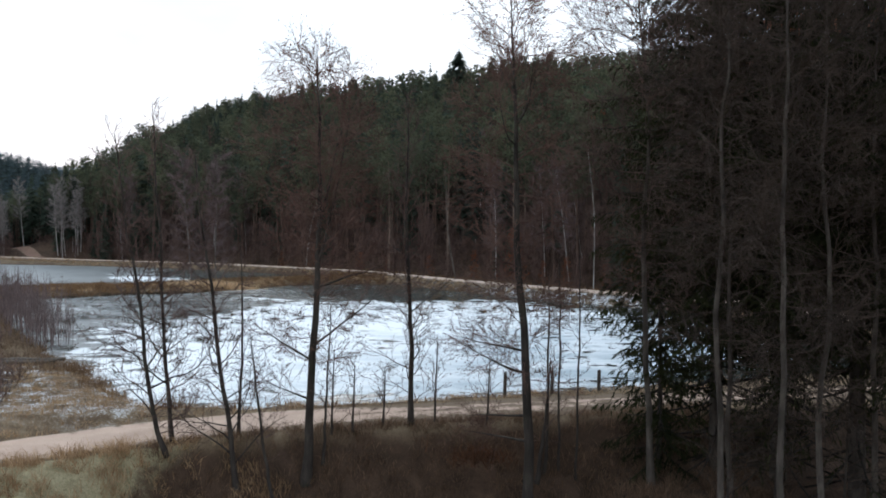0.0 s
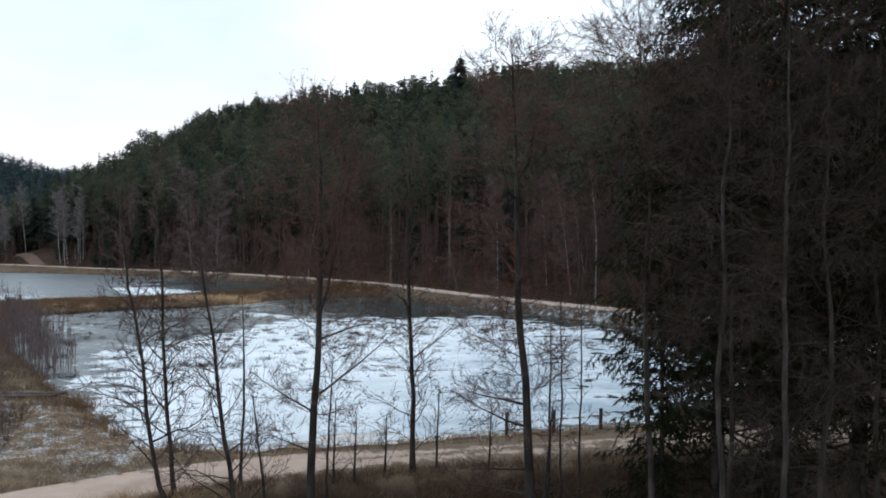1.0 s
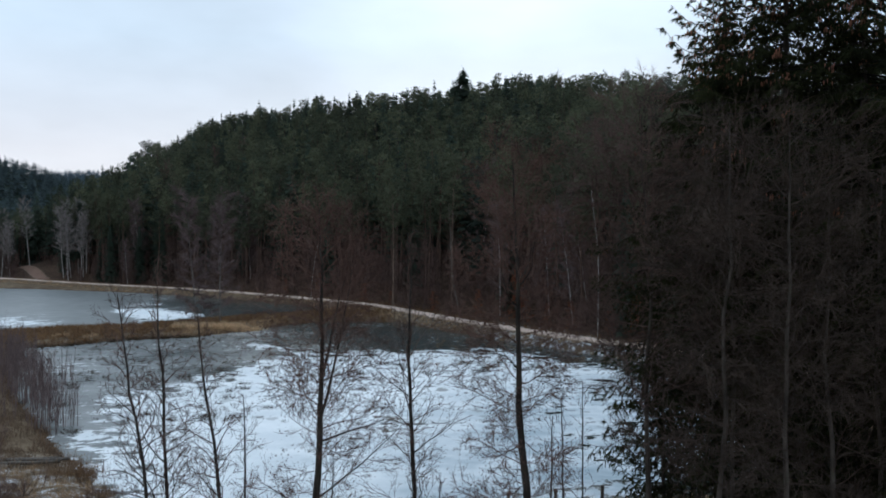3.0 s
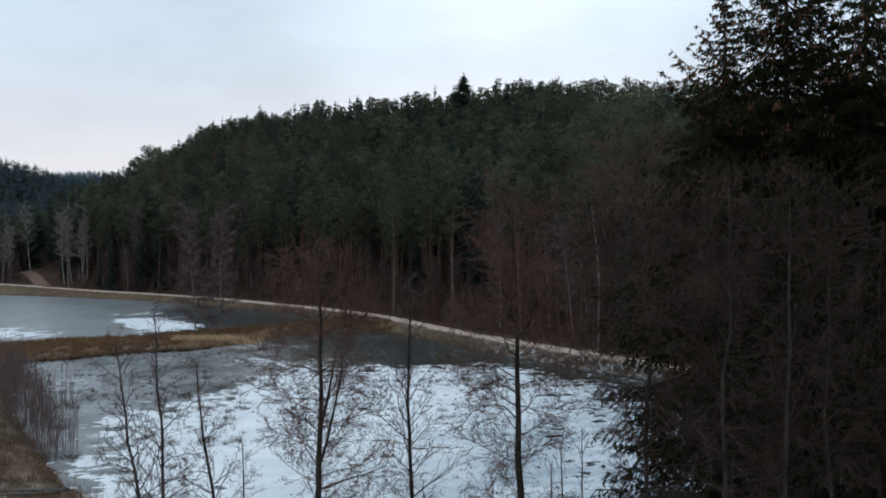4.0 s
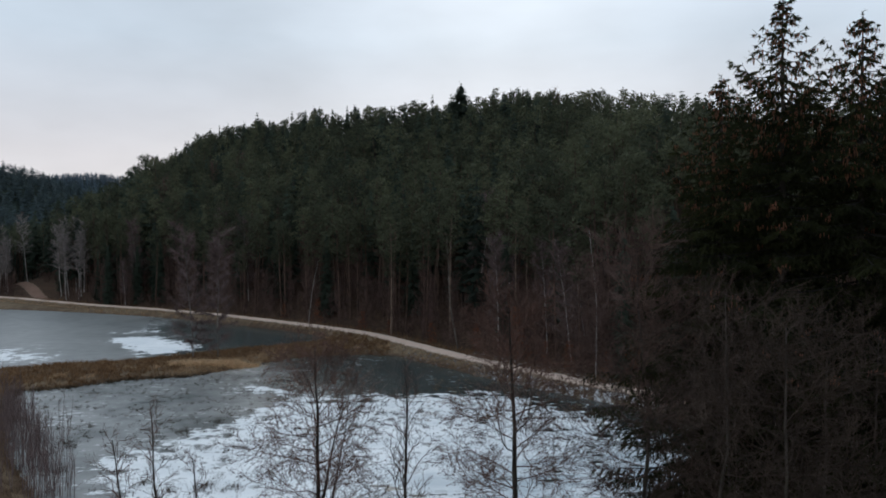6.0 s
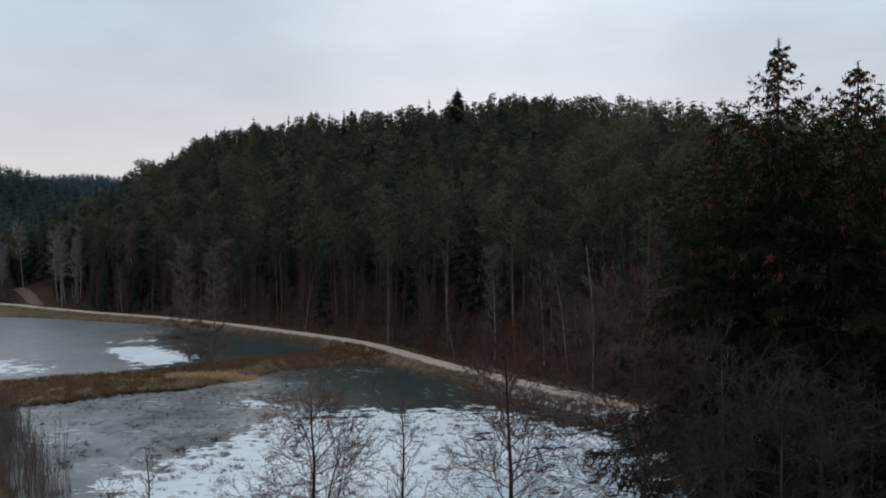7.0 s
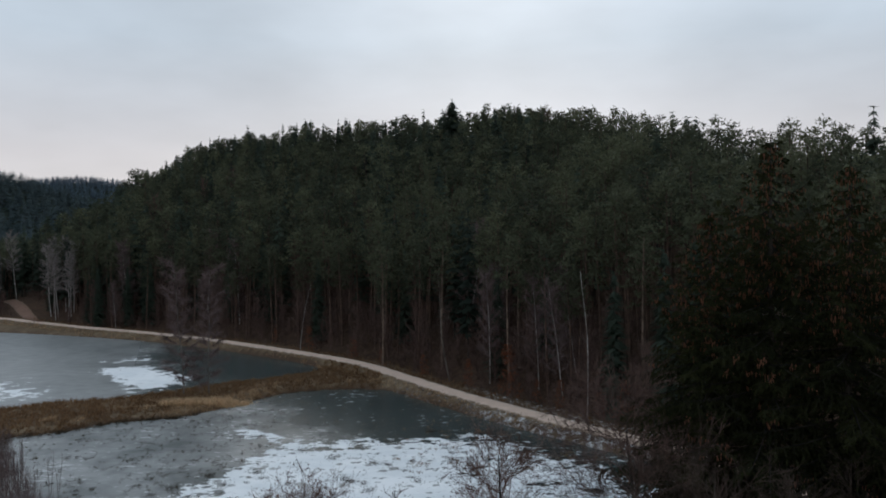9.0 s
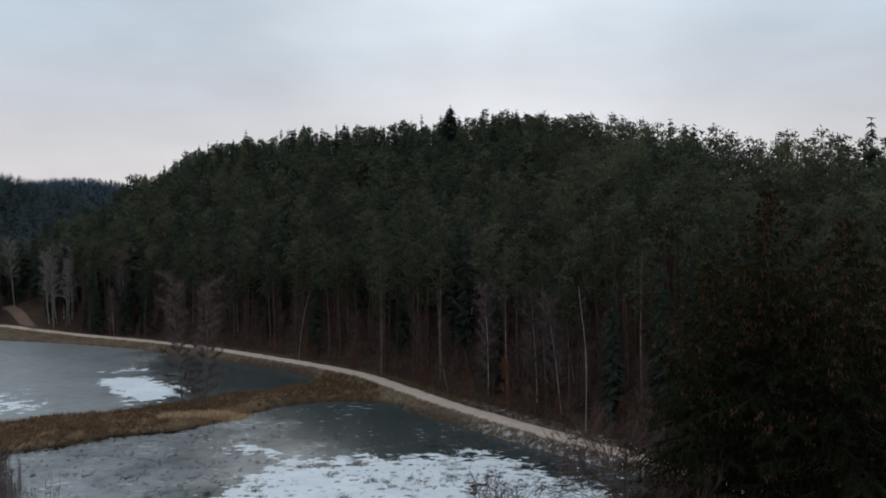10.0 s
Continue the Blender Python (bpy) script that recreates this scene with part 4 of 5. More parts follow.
def scatter(name, kinds, P, which, size, seed, materials, label, category="woods"):
    """All far trees of one species in one mesh."""
    rng = np.random.default_rng(seed)
    z = lie(P) - 0.2
    V, F, S, T, N, n = [], [], [], [], [], 0
    for k, kind in enumerate(kinds):
        at = np.where(which == k)[0]
        if not len(at):
            continue
        a = rng.uniform(0, 2 * np.pi, len(at))
        c, s_ = np.cos(a)[:, None], np.sin(a)[:, None]
        v, g = kind.v, size[at][:, None]
        wide = g * rng.uniform(0.85, 1.2, (len(at), 1))
        X = (v[None, :, 0] * c - v[None, :, 1] * s_) * wide + P[at, 0:1]
        Y = (v[None, :, 0] * s_ + v[None, :, 1] * c) * wide + P[at, 1:2]
        Z = v[None, :, 2] * g + z[at][:, None]
        q = kind.soft[None]
        N.append(np.stack([q[..., 0] * c - q[..., 1] * s_, q[..., 0] * s_ + q[..., 1] * c, q[..., 2] + 0 * c], -1).reshape(-1, 3))
        V.append(np.stack([X, Y, Z], -1).reshape(-1, 3))
        F.append((kind.f[None] + (np.arange(len(at)) * len(v))[:, None, None]).reshape(-1, 3) + n)
        S.append(np.tile(kind.s, len(at)))
        T.append(np.repeat(np.clip(rng.normal(0.5, 0.33, len(at)), 0, 1), len(v)))
        n += len(at) * len(v)
    N = np.vstack(N)
    ob = new(name, mesh_of(name, np.vstack(V), np.vstack(F), materials, True, N if N.any() else None, slots=np.concatenate(S), tint=np.concatenate(T)))
    return tagged(ob, label, category, kind="stuff")


def plots(x0, x1, y0, y1, d, seed):
    """Points on a shaken grid."""
    rng = np.random.default_rng(seed)
    X, Y = np.meshgrid(np.arange(x0, x1, d), np.arange(y0, y1, d))
    P = np.column_stack([X.ravel(), Y.ravel()])
    return P + rng.uniform(-0.45, 0.45, P.shape) * d


rng = np.random.default_rng(5)
P = plots(-260, 150, 40, 380, 3.9, 77)
s = line_dist(P, FAR_LINE)
seen = (np.abs(P[:, 0]) < 0.64 * P[:, 1] + 12) & (s > 9) & (s < 120 + 25 * (P[:, 0] > 25)) & (np.abs(line_dist(P, SIDE_LINE)) > 5)
P, s = P[seen], s[seen]
near = s < 24
pick = rng.uniform(size=len(P))
spiry = pick < 0.13 - 0.08 * smooth(P[:, 0], 15, 30) + 0.17 * (s > 78) * (P[:, 0] < 30) + 0.3 * smooth(-P[:, 0], 85, 120)
PINES_NEAR = [pine_kind(100 + i, 18.0, 15, 40, 0.39, 5, 0.54 + 0.06 * (i % 3), 2.1) for i in range(5)]
PINES_FAR = [pine_kind(110 + i, 17.0, 12, 23, 0.49, 3, 0.6 + 0.04 * (i % 3), 2.4) for i in range(5)]
SPIRES = [spire_kind(120 + i, 18.4, 2.7 + 0.4 * (i % 2), 17, 7, 3, 0.2, 0.2) for i in range(4)]
PINES_NEAR_CREST = [pine_kind(196 + i, 16.6, 20, 36, 0.42, 3, 0.3, 2.3) for i in range(4)]
PINES_CREST = [pine_kind(190 + i, 16.6, 22, 25, 0.65, 3, 0.2, 2.35) for i in range(4)]
size = np.clip(rng.normal(1.02, 0.11 - 0.05 * smooth(s, 60, 85), len(P)), 0.75, 1.2) * (1 + 0.1 * np.exp(-((P[:, 0] / P[:, 1] + 0.4) / 0.025) ** 2) - 0.07 * np.exp(-((P[:, 0] / P[:, 1] + 0.33) / 0.028) ** 2) + 0.08 * np.exp(-((P[:, 0] / P[:, 1] - 0.27) / 0.08) ** 2))
sel = ~spiry & near
scatter("pine_wood", PINES_NEAR, P[sel], rng.integers(0, 5, sel.sum()), size[sel], 1, [PINEBARK, PINELEAF], "pines at the foot of the wooded hill")
crest = s > 78 - 38 * smooth(P[:, 0], 28, 70)
spur = crest & (P[:, 0] > 22) & (np.hypot(P[:, 0], P[:, 1]) < 200)
sel = ~spiry & crest & ~spur
scatter("pine_wood", PINES_CREST, P[sel], rng.integers(0, 4, sel.sum()), size[sel], 6, [PINEBARK, PINELEAF], "full-crowned pines along the crest of the hill")
sel = ~spiry & spur
scatter("pine_wood", PINES_NEAR_CREST, P[sel], rng.integers(0, 4, sel.sum()), size[sel], 8, [PINEBARK, PINELEAF], "full-crowned pines on the near spur of the hill")
sel = ~spiry & ~near & ~crest
scatter("pine_wood", PINES_FAR, P[sel], rng.integers(0, 5, sel.sum()), size[sel], 2, [PINEBARK, PINELEAF], "dark green pines covering the hill")
scatter("spruce_wood", SPIRES, P[spiry], rng.integers(0, 4, spiry.sum()), size[spiry], 3, [SPRUCEBARK, HILLSPRUCE], "pointed spruces among the pines of the hill")

# woods on the two hills beyond, their needle colours tinted with distance haze
FAR_SPIRES = [spire_kind(130 + i, 15.5, 6.0, 7, 4, 3, 0.1, 0.3) for i in range(3)]
Q = plots(-640, -215, 470, 880, 10.5, 78)
Q = Q[(Q[:, 0] > -0.66 * Q[:, 1]) & (Q[:, 0] < -0.33 * Q[:, 1])]
R = plots(-1250, -600, 1570, 1790, 11.5, 79)
R = R[(R[:, 0] > -0.62 * R[:, 1]) & (R[:, 0] < -0.38 * R[:, 1])]
U = plots(-330, -100, 300, 480, 8.0, 80)
U = U[(U[:, 0] > -0.66 * U[:, 1]) & (U[:, 0] < -0.3 * U[:, 1]) & (line_dist(U, FAR_LINE) > 125)]
Q = np.vstack([Q, U])
scatter("distant_wood", FAR_SPIRES, Q, rng.integers(0, 3, len(Q)), rng.normal(1.0, 0.12, len(Q)), 4, [SPRUCEBARK, HAZYMIDLEAF], "dark spruce woods on the next hill down the valley, hazed bluish")
scatter("distant_wood", FAR_SPIRES, R, rng.integers(0, 3, len(R)), rng.normal(1.0, 0.12, len(R)), 4, [SPRUCEBARK, HAZYFARLEAF], "woods on the farthest ridge, blue haze in their colour")

# ---- trees of the forest edge, each its own ----
EDGE = {
    "pine": [(k, "pine_tree", "pine of the forest edge with tall bare trunk", (PINEBARK, PINELEAF)) for k in (pine_kind(140 + i, 18.5, 16, 42, 0.36, 6, 0.56 + 0.04 * i, 1.9) for i in range(4))],
    "pale": [(pine_kind(150, 19, 14, 42, 0.36, 6, 0.68, 1.9), "pine_tree", "pine with pale reddish trunk at the forest edge", (PALEBARK, PINELEAF))],
    "spruce": [(spire_kind(152 + i, 18, 2.5, 44, 9, 5, 0.05, 0.12), "spruce_tree", "spruce of the forest edge with boughs to the ground", (SPRUCEBARK, HILLSPRUCE)) for i in range(2)],
    "fir": [(spire_kind(180, 20, 8.8, 34, 13, 5, 0.06, 0.1), "fir_tree", "broad dark fir standing out on the ridge", (SPRUCEBARK, HILLSPRUCE))],
    "bare": [(twiggy_kind(155 + i, 12, 24, 40, 3.0, 0.15, angle=55, thick=0.024), "bare_tree", "leafless brown tree at the forest edge", (TWIG, TWIG)) for i in range(4)],
    "birch": [(twiggy_kind(160 + i, 17, 32, 96, 3.3, 0.2, 0.11, 56, 0.024, hang=-0.1), "birch_tree", "leafless birch with white trunk and purplish twigs", (BIRCHBARK, BIRCHTWIG)) for i in range(3)],
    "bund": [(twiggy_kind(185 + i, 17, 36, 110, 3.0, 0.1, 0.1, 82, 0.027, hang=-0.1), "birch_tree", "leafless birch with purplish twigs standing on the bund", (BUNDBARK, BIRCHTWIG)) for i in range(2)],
    "aspen": [(twiggy_kind(165 + i, 20, 28, 84, 3.3, 0.4, 0.16, 78, 0.026, hang=0.12), "aspen_tree", "leafless aspen with pale trunk by the upper pond", (BIRCHBARK, GREYTWIG)) for i in range(3)],
    "bole": [(twiggy_kind(176 + i, 16, 6, 4, 1.2, 0.45, 0.055, 70), "birch_tree", "thin pale trunk nearly without branches at the forest edge", (BIRCHBARK, DEADWOOD)) for i in range(2)],
    "snag": [(twiggy_kind(170, 15, 9, 5, 1.6, 0.4, 0.13, 80, 0.02), "dead_tree", "dead standing tree with broken bare branches", (DEADWOOD, DEADWOOD))],
}


def rust_kind(seed, H):
    rng = np.random.default_rng(seed)
    t, c = twiggy_kind(seed, H, 18, 3, 1.7, 0.1, 0.05).pieces
    leaves = Wood()
    for _ in range(60):
        h = rng.uniform(0.12, 0.95)
        r = 1.5 * (1 - h) + 0.3
        a = rng.uniform(0, 6.28)
        leaves.tris(needles(rng, np.array([r * math.cos(a) * rng.uniform(0.2, 1), r * math.sin(a) * rng.uniform(0.2, 1), h * H]), 12, 0.35, 0.17, 0.7))
    return Kind((t, (leaves, 1)))


EDGE["rust"] = [(rust_kind(172 + i, 5.5), "beech_tree", "young beech holding withered rust leaves", (TWIG, RUSTLEAF)) for i in range(2)]
EDGE_MESHES = {}


def edge_tree(sort, i, x, y, size=1.0, turn=0.0):
    kind, name, label, mats = EDGE[sort][i % len(EDGE[sort])]
    key = (sort, i % len(EDGE[sort]))
    if key not in EDGE_MESHES:
        EDGE_MESHES[key] = [w.mesh(nm, mats[slot], 0.35 + 0.1 * (i % 4)) for (w, slot), nm in zip(kind.pieces, ("trunk", "crown"))]
    ob = thing(name, x, y, label, name.split("_")[0] if name != "bare_tree" else "tree", "trees of the forest edge", turn=turn)
    ob.scale = (size, size, size)
    for me, nm in zip(EDGE_MESHES[key], ("trunk", "crown")):
        part(nm, me, ob)
    return ob


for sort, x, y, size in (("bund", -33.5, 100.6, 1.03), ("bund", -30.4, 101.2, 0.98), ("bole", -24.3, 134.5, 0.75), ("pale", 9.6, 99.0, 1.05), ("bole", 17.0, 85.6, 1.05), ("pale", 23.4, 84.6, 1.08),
                         ("pale", -8.8, 120.5, 1.0), ("snag", 1.8, 106.5, 1.05), ("aspen", -125.5, 227, 1.0), ("aspen", -132, 226, 0.9), ("birch", -138, 224, 0.9),
                         ("rust", 8.8, 94.4, 1.35), ("rust", -23, 136.5, 0.9), ("rust", 20.5, 82.5, 0.9), ("rust", 4.2, 101.5, 0.8), ("rust", 14.5, 89, 0.7), ("rust", -14, 127.5, 0.7), ("birch", 16.3, 128, 0.95), ("fir", 4.6, 221, 1.27), ("rust", -31, 145.5, 0.6), ("rust", -2, 111.5, 0.7), ("rust", 12.2, 92.3, 0.6), ("rust", 18.3, 85, 0.6), ("rust", -9, 121.5, 0.5)):
    edge_tree(sort, int(abs(x) * 7), x, y, size, x * 50)
for i in range(8):
    edge_tree("aspen", i, -91.5 - 1.3 * i + 0.9 * (i % 3), 188.5 + 1.7 * (i % 4) + 0.6 * i, 0.8 + 0.05 * (i % 4), i * 40)
rng = np.random.default_rng(9)
for i in range(250):
    k = rng.uniform(0.17, 0.93)
    p, d = along(np.column_stack([FAR_LINE, np.zeros(len(FAR_LINE))]), k)
    off = rng.uniform(3.6, 13)
    x, y = p[0] - d[1] * off, p[1] + d[0] * off
    if abs(line_dist(np.array([(x, y)]), SIDE_LINE)[0]) < 5:
        continue
    sort = rng.choice(["pine", "pine", "pine", "pale", "spruce", "bare", "bare", "birch"], p=[0.14, 0.14, 0.14, 0.05, 0.08, 0.21, 0.21, 0.03]) if off > 6 else rng.choice(["bare", "pine"], p=[0.8, 0.2])
    edge_tree(str(sort), i, x, y, rng.uniform(0.75, 1.12) * (rng.uniform(0.45, 0.9) if sort == "bare" else 1), rng.uniform(0, 360))


# pale thicket of bare trees at the head of the upper pond, dark firs and bare trees beside it
for i in range(84):
    x = rng.uniform(-150, -62)
    y = np.interp(x, FAR_LINE[:, 0], FAR_LINE[:, 1]) + rng.uniform(4, 16)
    if abs(line_dist(np.array([(x, y)]), SIDE_LINE)[0]) > 5.5:
        if -108 < x < -86:
            continue
        sorts = ["aspen", "birch", "bare"] if x < -108 else ["spruce", "pine", "bare", "bare", "birch"]
        edge_tree(str(rng.choice(sorts)), i, x, y, rng.uniform(0.6, 0.92), rng.uniform(0, 360))

# bare trees that stand up among the pines of the ridge
for i, (x, y) in enumerate(((-68, 226), (-63, 231), (-79, 214), (112, 168), (87, 176), (30, 212))):
    edge_tree("bare", i, x, y, 1.5, i * 70)

# brown brush that fills the foot of the wood
BRUSH = [twiggy_kind(210 + i, 4.2 + 0.5 * (i % 3), 12, 19, 1.9, 0.03, 0.035, 44, 0.019, 3, 0.05, 0.15) for i in range(5)]
B = plots(-150, 34, 40, 225, 2.5, 83)
s = line_dist(B, FAR_LINE)
keep = (s > 2.6) & (s < 24) & (np.abs(line_dist(B, SIDE_LINE)) > 3.5) & (np.abs(B[:, 0]) < 0.64 * B[:, 1] + 12) & (waves(B, 7.0, 85) > -0.75)
B, s = B[keep], s[keep]
scatter("brushwood", BRUSH, B, rng.integers(0, 5, len(B)), rng.uniform(0.4, 1.25, len(B)) * (0.55 + 0.45 * smooth(s, 3, 9)), 7, [TWIG, TWIG], "leafless brown brush under the edge of the wood", "brushwood")

# ---- grass, sedge, brush and small things ----
def blades(name, P, n, length, width, material, seed, label, lean=0.45, category="grass", z=None):
    """Tufts of n pointed blades at the points P, as one sheet of growth."""
    rng = np.random.default_rng(seed)
    base = np.repeat(np.column_stack([P, lie(P) - 0.02 if z is None else np.full(len(P), z)]), n, axis=0)
    m = len(base)
    base[:, :2] += rng.normal(0, 0.1 + width, (m, 2))
    d = np.column_stack([rng.normal(0, lean, (m, 2)), np.ones(m)])
    d /= np.linalg.norm(d, axis=1)[:, None]
    L = length * rng.uniform(0.45, 1.25, (m, 1)) * np.repeat(rng.uniform(0.6, 1.3, (len(P), 1)), n, axis=0)
    a = rng.uniform(0, 2 * np.pi, m)
    w = np.column_stack([np.cos(a), np.sin(a), np.zeros(m)]) * width / 2
    bend = np.column_stack([d[:, :2] * 0.6, np.full(m, -0.12)]) * L
    mid = base + d * L * 0.55
    tip = base + d * L + bend
    v = np.stack([base - w, base + w, mid + w * 0.7, mid - w * 0.7, tip], 1).reshape(-1, 3)
    i = (np.arange(m) * 5)[:, None]
    f = np.vstack([i + np.array([(0, 1, 2)]), i + np.array([(0, 2, 3)]), i + np.array([(3, 2, 4)])])
    tint = np.repeat(np.repeat(np.clip(rng.normal(0.5, 0.25, len(P)), 0, 1), n), 5)
    return tagged(new(name, mesh_of(name, v, f, material, False, tint=tint)), label, category, kind="stuff")


rng = np.random.default_rng(21)


def sprinkle(n, x0, x1, y0, y1, test):
    P = np.column_stack([rng.uniform(x0, x1, n), rng.uniform(y0, y1, n)])
    return P[test(P)]


def land(P):
    return np.minimum(pond_dist(P, POND_A), pond_dist(P, POND_B))


front = sprinkle(15000, -17, 11, 19.5, 31, lambda P: (line_dist(P, NEAR_LINE) < -1.5) & (waves(P, 2.0, 31) + 0.3 * waves(P, 0.7, 33) > -0.5))
warm = front[:, 0] + 2.5 * waves(front, 3.0, 35) < -8.5
low = (front[:, 1] < 25.2) & (waves(front, 1.6, 37) > 0.15) & (front[:, 0] < 3)
warm = warm & (waves(front, 1.2, 36) > 0.1)
cover = (front[:, 0] > -9.5) | warm
blades("dry_grass", front[warm | low], 8, 0.5, 0.022, DRYGRASS, 1, "pale dry grass on the dam slope")
blades("brown_grass", front[~warm & ~low & cover], 6, 0.42, 0.02, BRAMBLE, 2, "brown withered grass and bramble on the dam slope")
verge = sprinkle(14000, -28, 12, 20, 38, lambda P: (line_dist(P, NEAR_LINE) > 1.55) & (land(P) > -0.1) & (waves(P, 1.5, 39) > -0.2))
blades("dry_grass", verge, 6, 0.3, 0.018, DRYGRASS, 3, "pale frosted grass between track and pond")
left = sprinkle(12000, -45, -12, 36, 76, lambda P: (land(P) > -0.2) & (land(P) < 14) & (line_dist(P, NEAR_LINE) > 2) & (waves(P, 3.0, 41) > -0.35))
blades("brown_sedge", left, 6, 0.5, 0.03, BANKSEDGE, 4, "brown sedge on the pond bank", 0.35)
bund = sprinkle(20000, -70, -8, 80, 125, lambda P: (pond_dist(P, POND_A) > -0.3) & (pond_dist(P, POND_B) > -0.2) & (line_dist(P, FAR_LINE) < -1.7))
pale = (pond_dist(bund, POND_A) < 5) & (waves(bund, 6, 43) > 0.75) | (pond_dist(bund, POND_B) < 0.6) & (waves(bund, 4, 45) > 0.1) | (pond_dist(bund, POND_A) < 3.2) & (np.abs(bund[:, 0] + 28) < 5 + 2 * waves(bund, 2.5, 44))
blades("brown_sedge", bund[~pale], 5, 0.55, 0.07, BROWNSEDGE, 5, "brown sedge on the bund between the ponds", 0.35)
blades("dry_grass", bund[pale], 5, 0.5, 0.07, DRYGRASS, 6, "straw-coloured grass on the bund", 0.35)
far_bank = sprinkle(60000, -115, 30, 36, 200, lambda P: (np.abs(line_dist(P, FAR_LINE) + 3.2) < 1.7) & (land(P) > -0.3))
blades("dry_grass", far_bank, 5, 0.4, 0.07, DRYGRASS, 7, "dry grass on the bank below the far track", 0.4)
wood_edge = sprinkle(60000, -115, 32, 40, 205, lambda P: (np.abs(line_dist(P, FAR_LINE) - 3.4) < 1.8))
blades("brown_grass", wood_edge, 4, 0.55, 0.08, BROWNSEDGE, 8, "withered grass and bracken at the forest edge", 0.5)
fringe = sprinkle(30000, -50, 26, 28, 108, lambda P: (np.abs(pond_dist(P, POND_A) + 0.2) < 0.7))
blades("brown_sedge", fringe, 5, 0.45, 0.03, BROWNSEDGE, 9, "brown sedge along the water's edge", 0.4)

# tussocks and marsh plants frozen into the ice
tuss = sprinkle(2600, -46, 22, 33, 100, lambda P: (pond_dist(P, POND_A) < -1) & (waves(P, 9, 47) + 0.6 * waves(P, 3, 48) > 0.45))
blades("tussock_growth", tuss, 12, 0.3, 0.028, DARKSEDGE, 10, "dark sedge tussocks frozen into the pond", 0.6, "tussock", z=-0.01)
marsh = np.vstack([sprinkle(2600, -48, -18, 60, 95, lambda P: (pond_dist(P, POND_A) < -0.5) & (waves(P, 6, 49) + 0.5 * waves(P, 2, 50) > -0.1)),
                   sprinkle(2600, -22, 18, 68, 106, lambda P: (pond_dist(P, POND_A) < -1) & (waves(P, 5, 51) + 0.5 * waves(P, 2, 52) > 0.25))])
blades("marsh_growth", marsh[::2], 9, 0.26, 0.026, DARKSEDGE, 11, "sparse brown marsh plants in grey ice", 0.5, "marsh plant", z=-0.01)


shoal = sprinkle(900, -4, 17, 68, 88, lambda P: (pond_dist(P, POND_A) < -1.5) & (waves(P, 4, 55) + 0.6 * waves(P, 1.6, 56) > 0.35))
blades("marsh_growth", shoal, 10, 0.34, 0.03, BROWNSEDGE, 25, "reddish-brown marsh plants off the far shore", 0.5, "marsh plant", z=-0.01)


def clump(name, x, y, height, n, material, seed, label, wide=0.35, category="tussock", group="", z=None, width=0.02, lean=0.3):
    """A thick tuft of blades, a thing of its own."""
    rng = np.random.default_rng(seed)
    w = Wood()
    d = np.column_stack([rng.normal(0, lean, (n, 2)), np.ones(n)])
    p = np.column_stack([rng.normal(0, wide * 0.5, (n, 2)), np.zeros(n)])
    s1 = np.column_stack([rng.normal(0, 1, (n, 2)), np.zeros(n)])
    s1 *= width / 2 / (np.linalg.norm(s1, axis=1)[:, None] + 1e-9)
    L = height * rng.uniform(0.5, 1.1, (n, 1))
    w.tris(np.stack([p - s1, p + s1, p + d * L], 1))
    ob = new(name, w.mesh(name, material, 0.3))
    ob.location = (x, y, max(tall(x, y), 0.0) - 0.05 if z is None else z)
    return tagged(ob, label, category, group)


spit = sprinkle(2600, -36, -22, 92, 101, lambda P: ((P[:, 0] + 28.4) / 6) ** 2 + ((P[:, 1] - 96.2 - 0.2 * (P[:, 0] + 28.8)) / 1.3) ** 2 + 0.4 * waves(P, 1.5, 54) < 1)
blades("straw", spit, 7, 0.75, 0.08, STRAW, 24, "bleached straw-coloured grass at the tip of the bund", 0.5)
rim = sprinkle(9000, -50, -29, 68, 100, lambda P: (np.abs(pond_dist(P, POND_A) + 0.5) < 0.6) & (waves(P, 2.0, 53) > -0.2))
blades("dark_sedge", rim, 9, 0.45, 0.04, DARKSEDGE, 23, "blackish sedge along the wet edge of the bund", 0.5, z=-0.01)

clump("rush_tussock", -11.0, 30.4, 0.95, 260, BROWNSEDGE, 12, "dark bushy rush tussock on the pond shore", 0.9, group="tussocks on the shore")
clump("rush_tussock", -8.35, 30.3, 0.55, 130, BROWNSEDGE, 13, "small dark rush tussock on the pond shore", 0.45, group="tussocks on the shore")
clump("rush_tussock", -18.2, 37.4, 1.1, 260, BROWNSEDGE, 14, "dark bushy rush tussock on the pond shore", 1.2, group="tussocks on the shore")
clump("rush_tussock", -15.8, 33.8, 0.8, 200, BROWNSEDGE, 15, "dark bushy rush tussock on the pond shore", 1.0, group="tussocks on the shore")
clump("bracken", 0.9, 24.3, 0.5, 150, BRACKEN, 16, "rust-brown dead bracken in the ditch", 0.9, "bracken", width=0.05, lean=0.7)
clump("bracken", 1.6, 24.1, 0.45, 130, BRACKEN, 17, "rust-brown dead bracken in the ditch", 0.8, "bracken", width=0.05, lean=0.7)

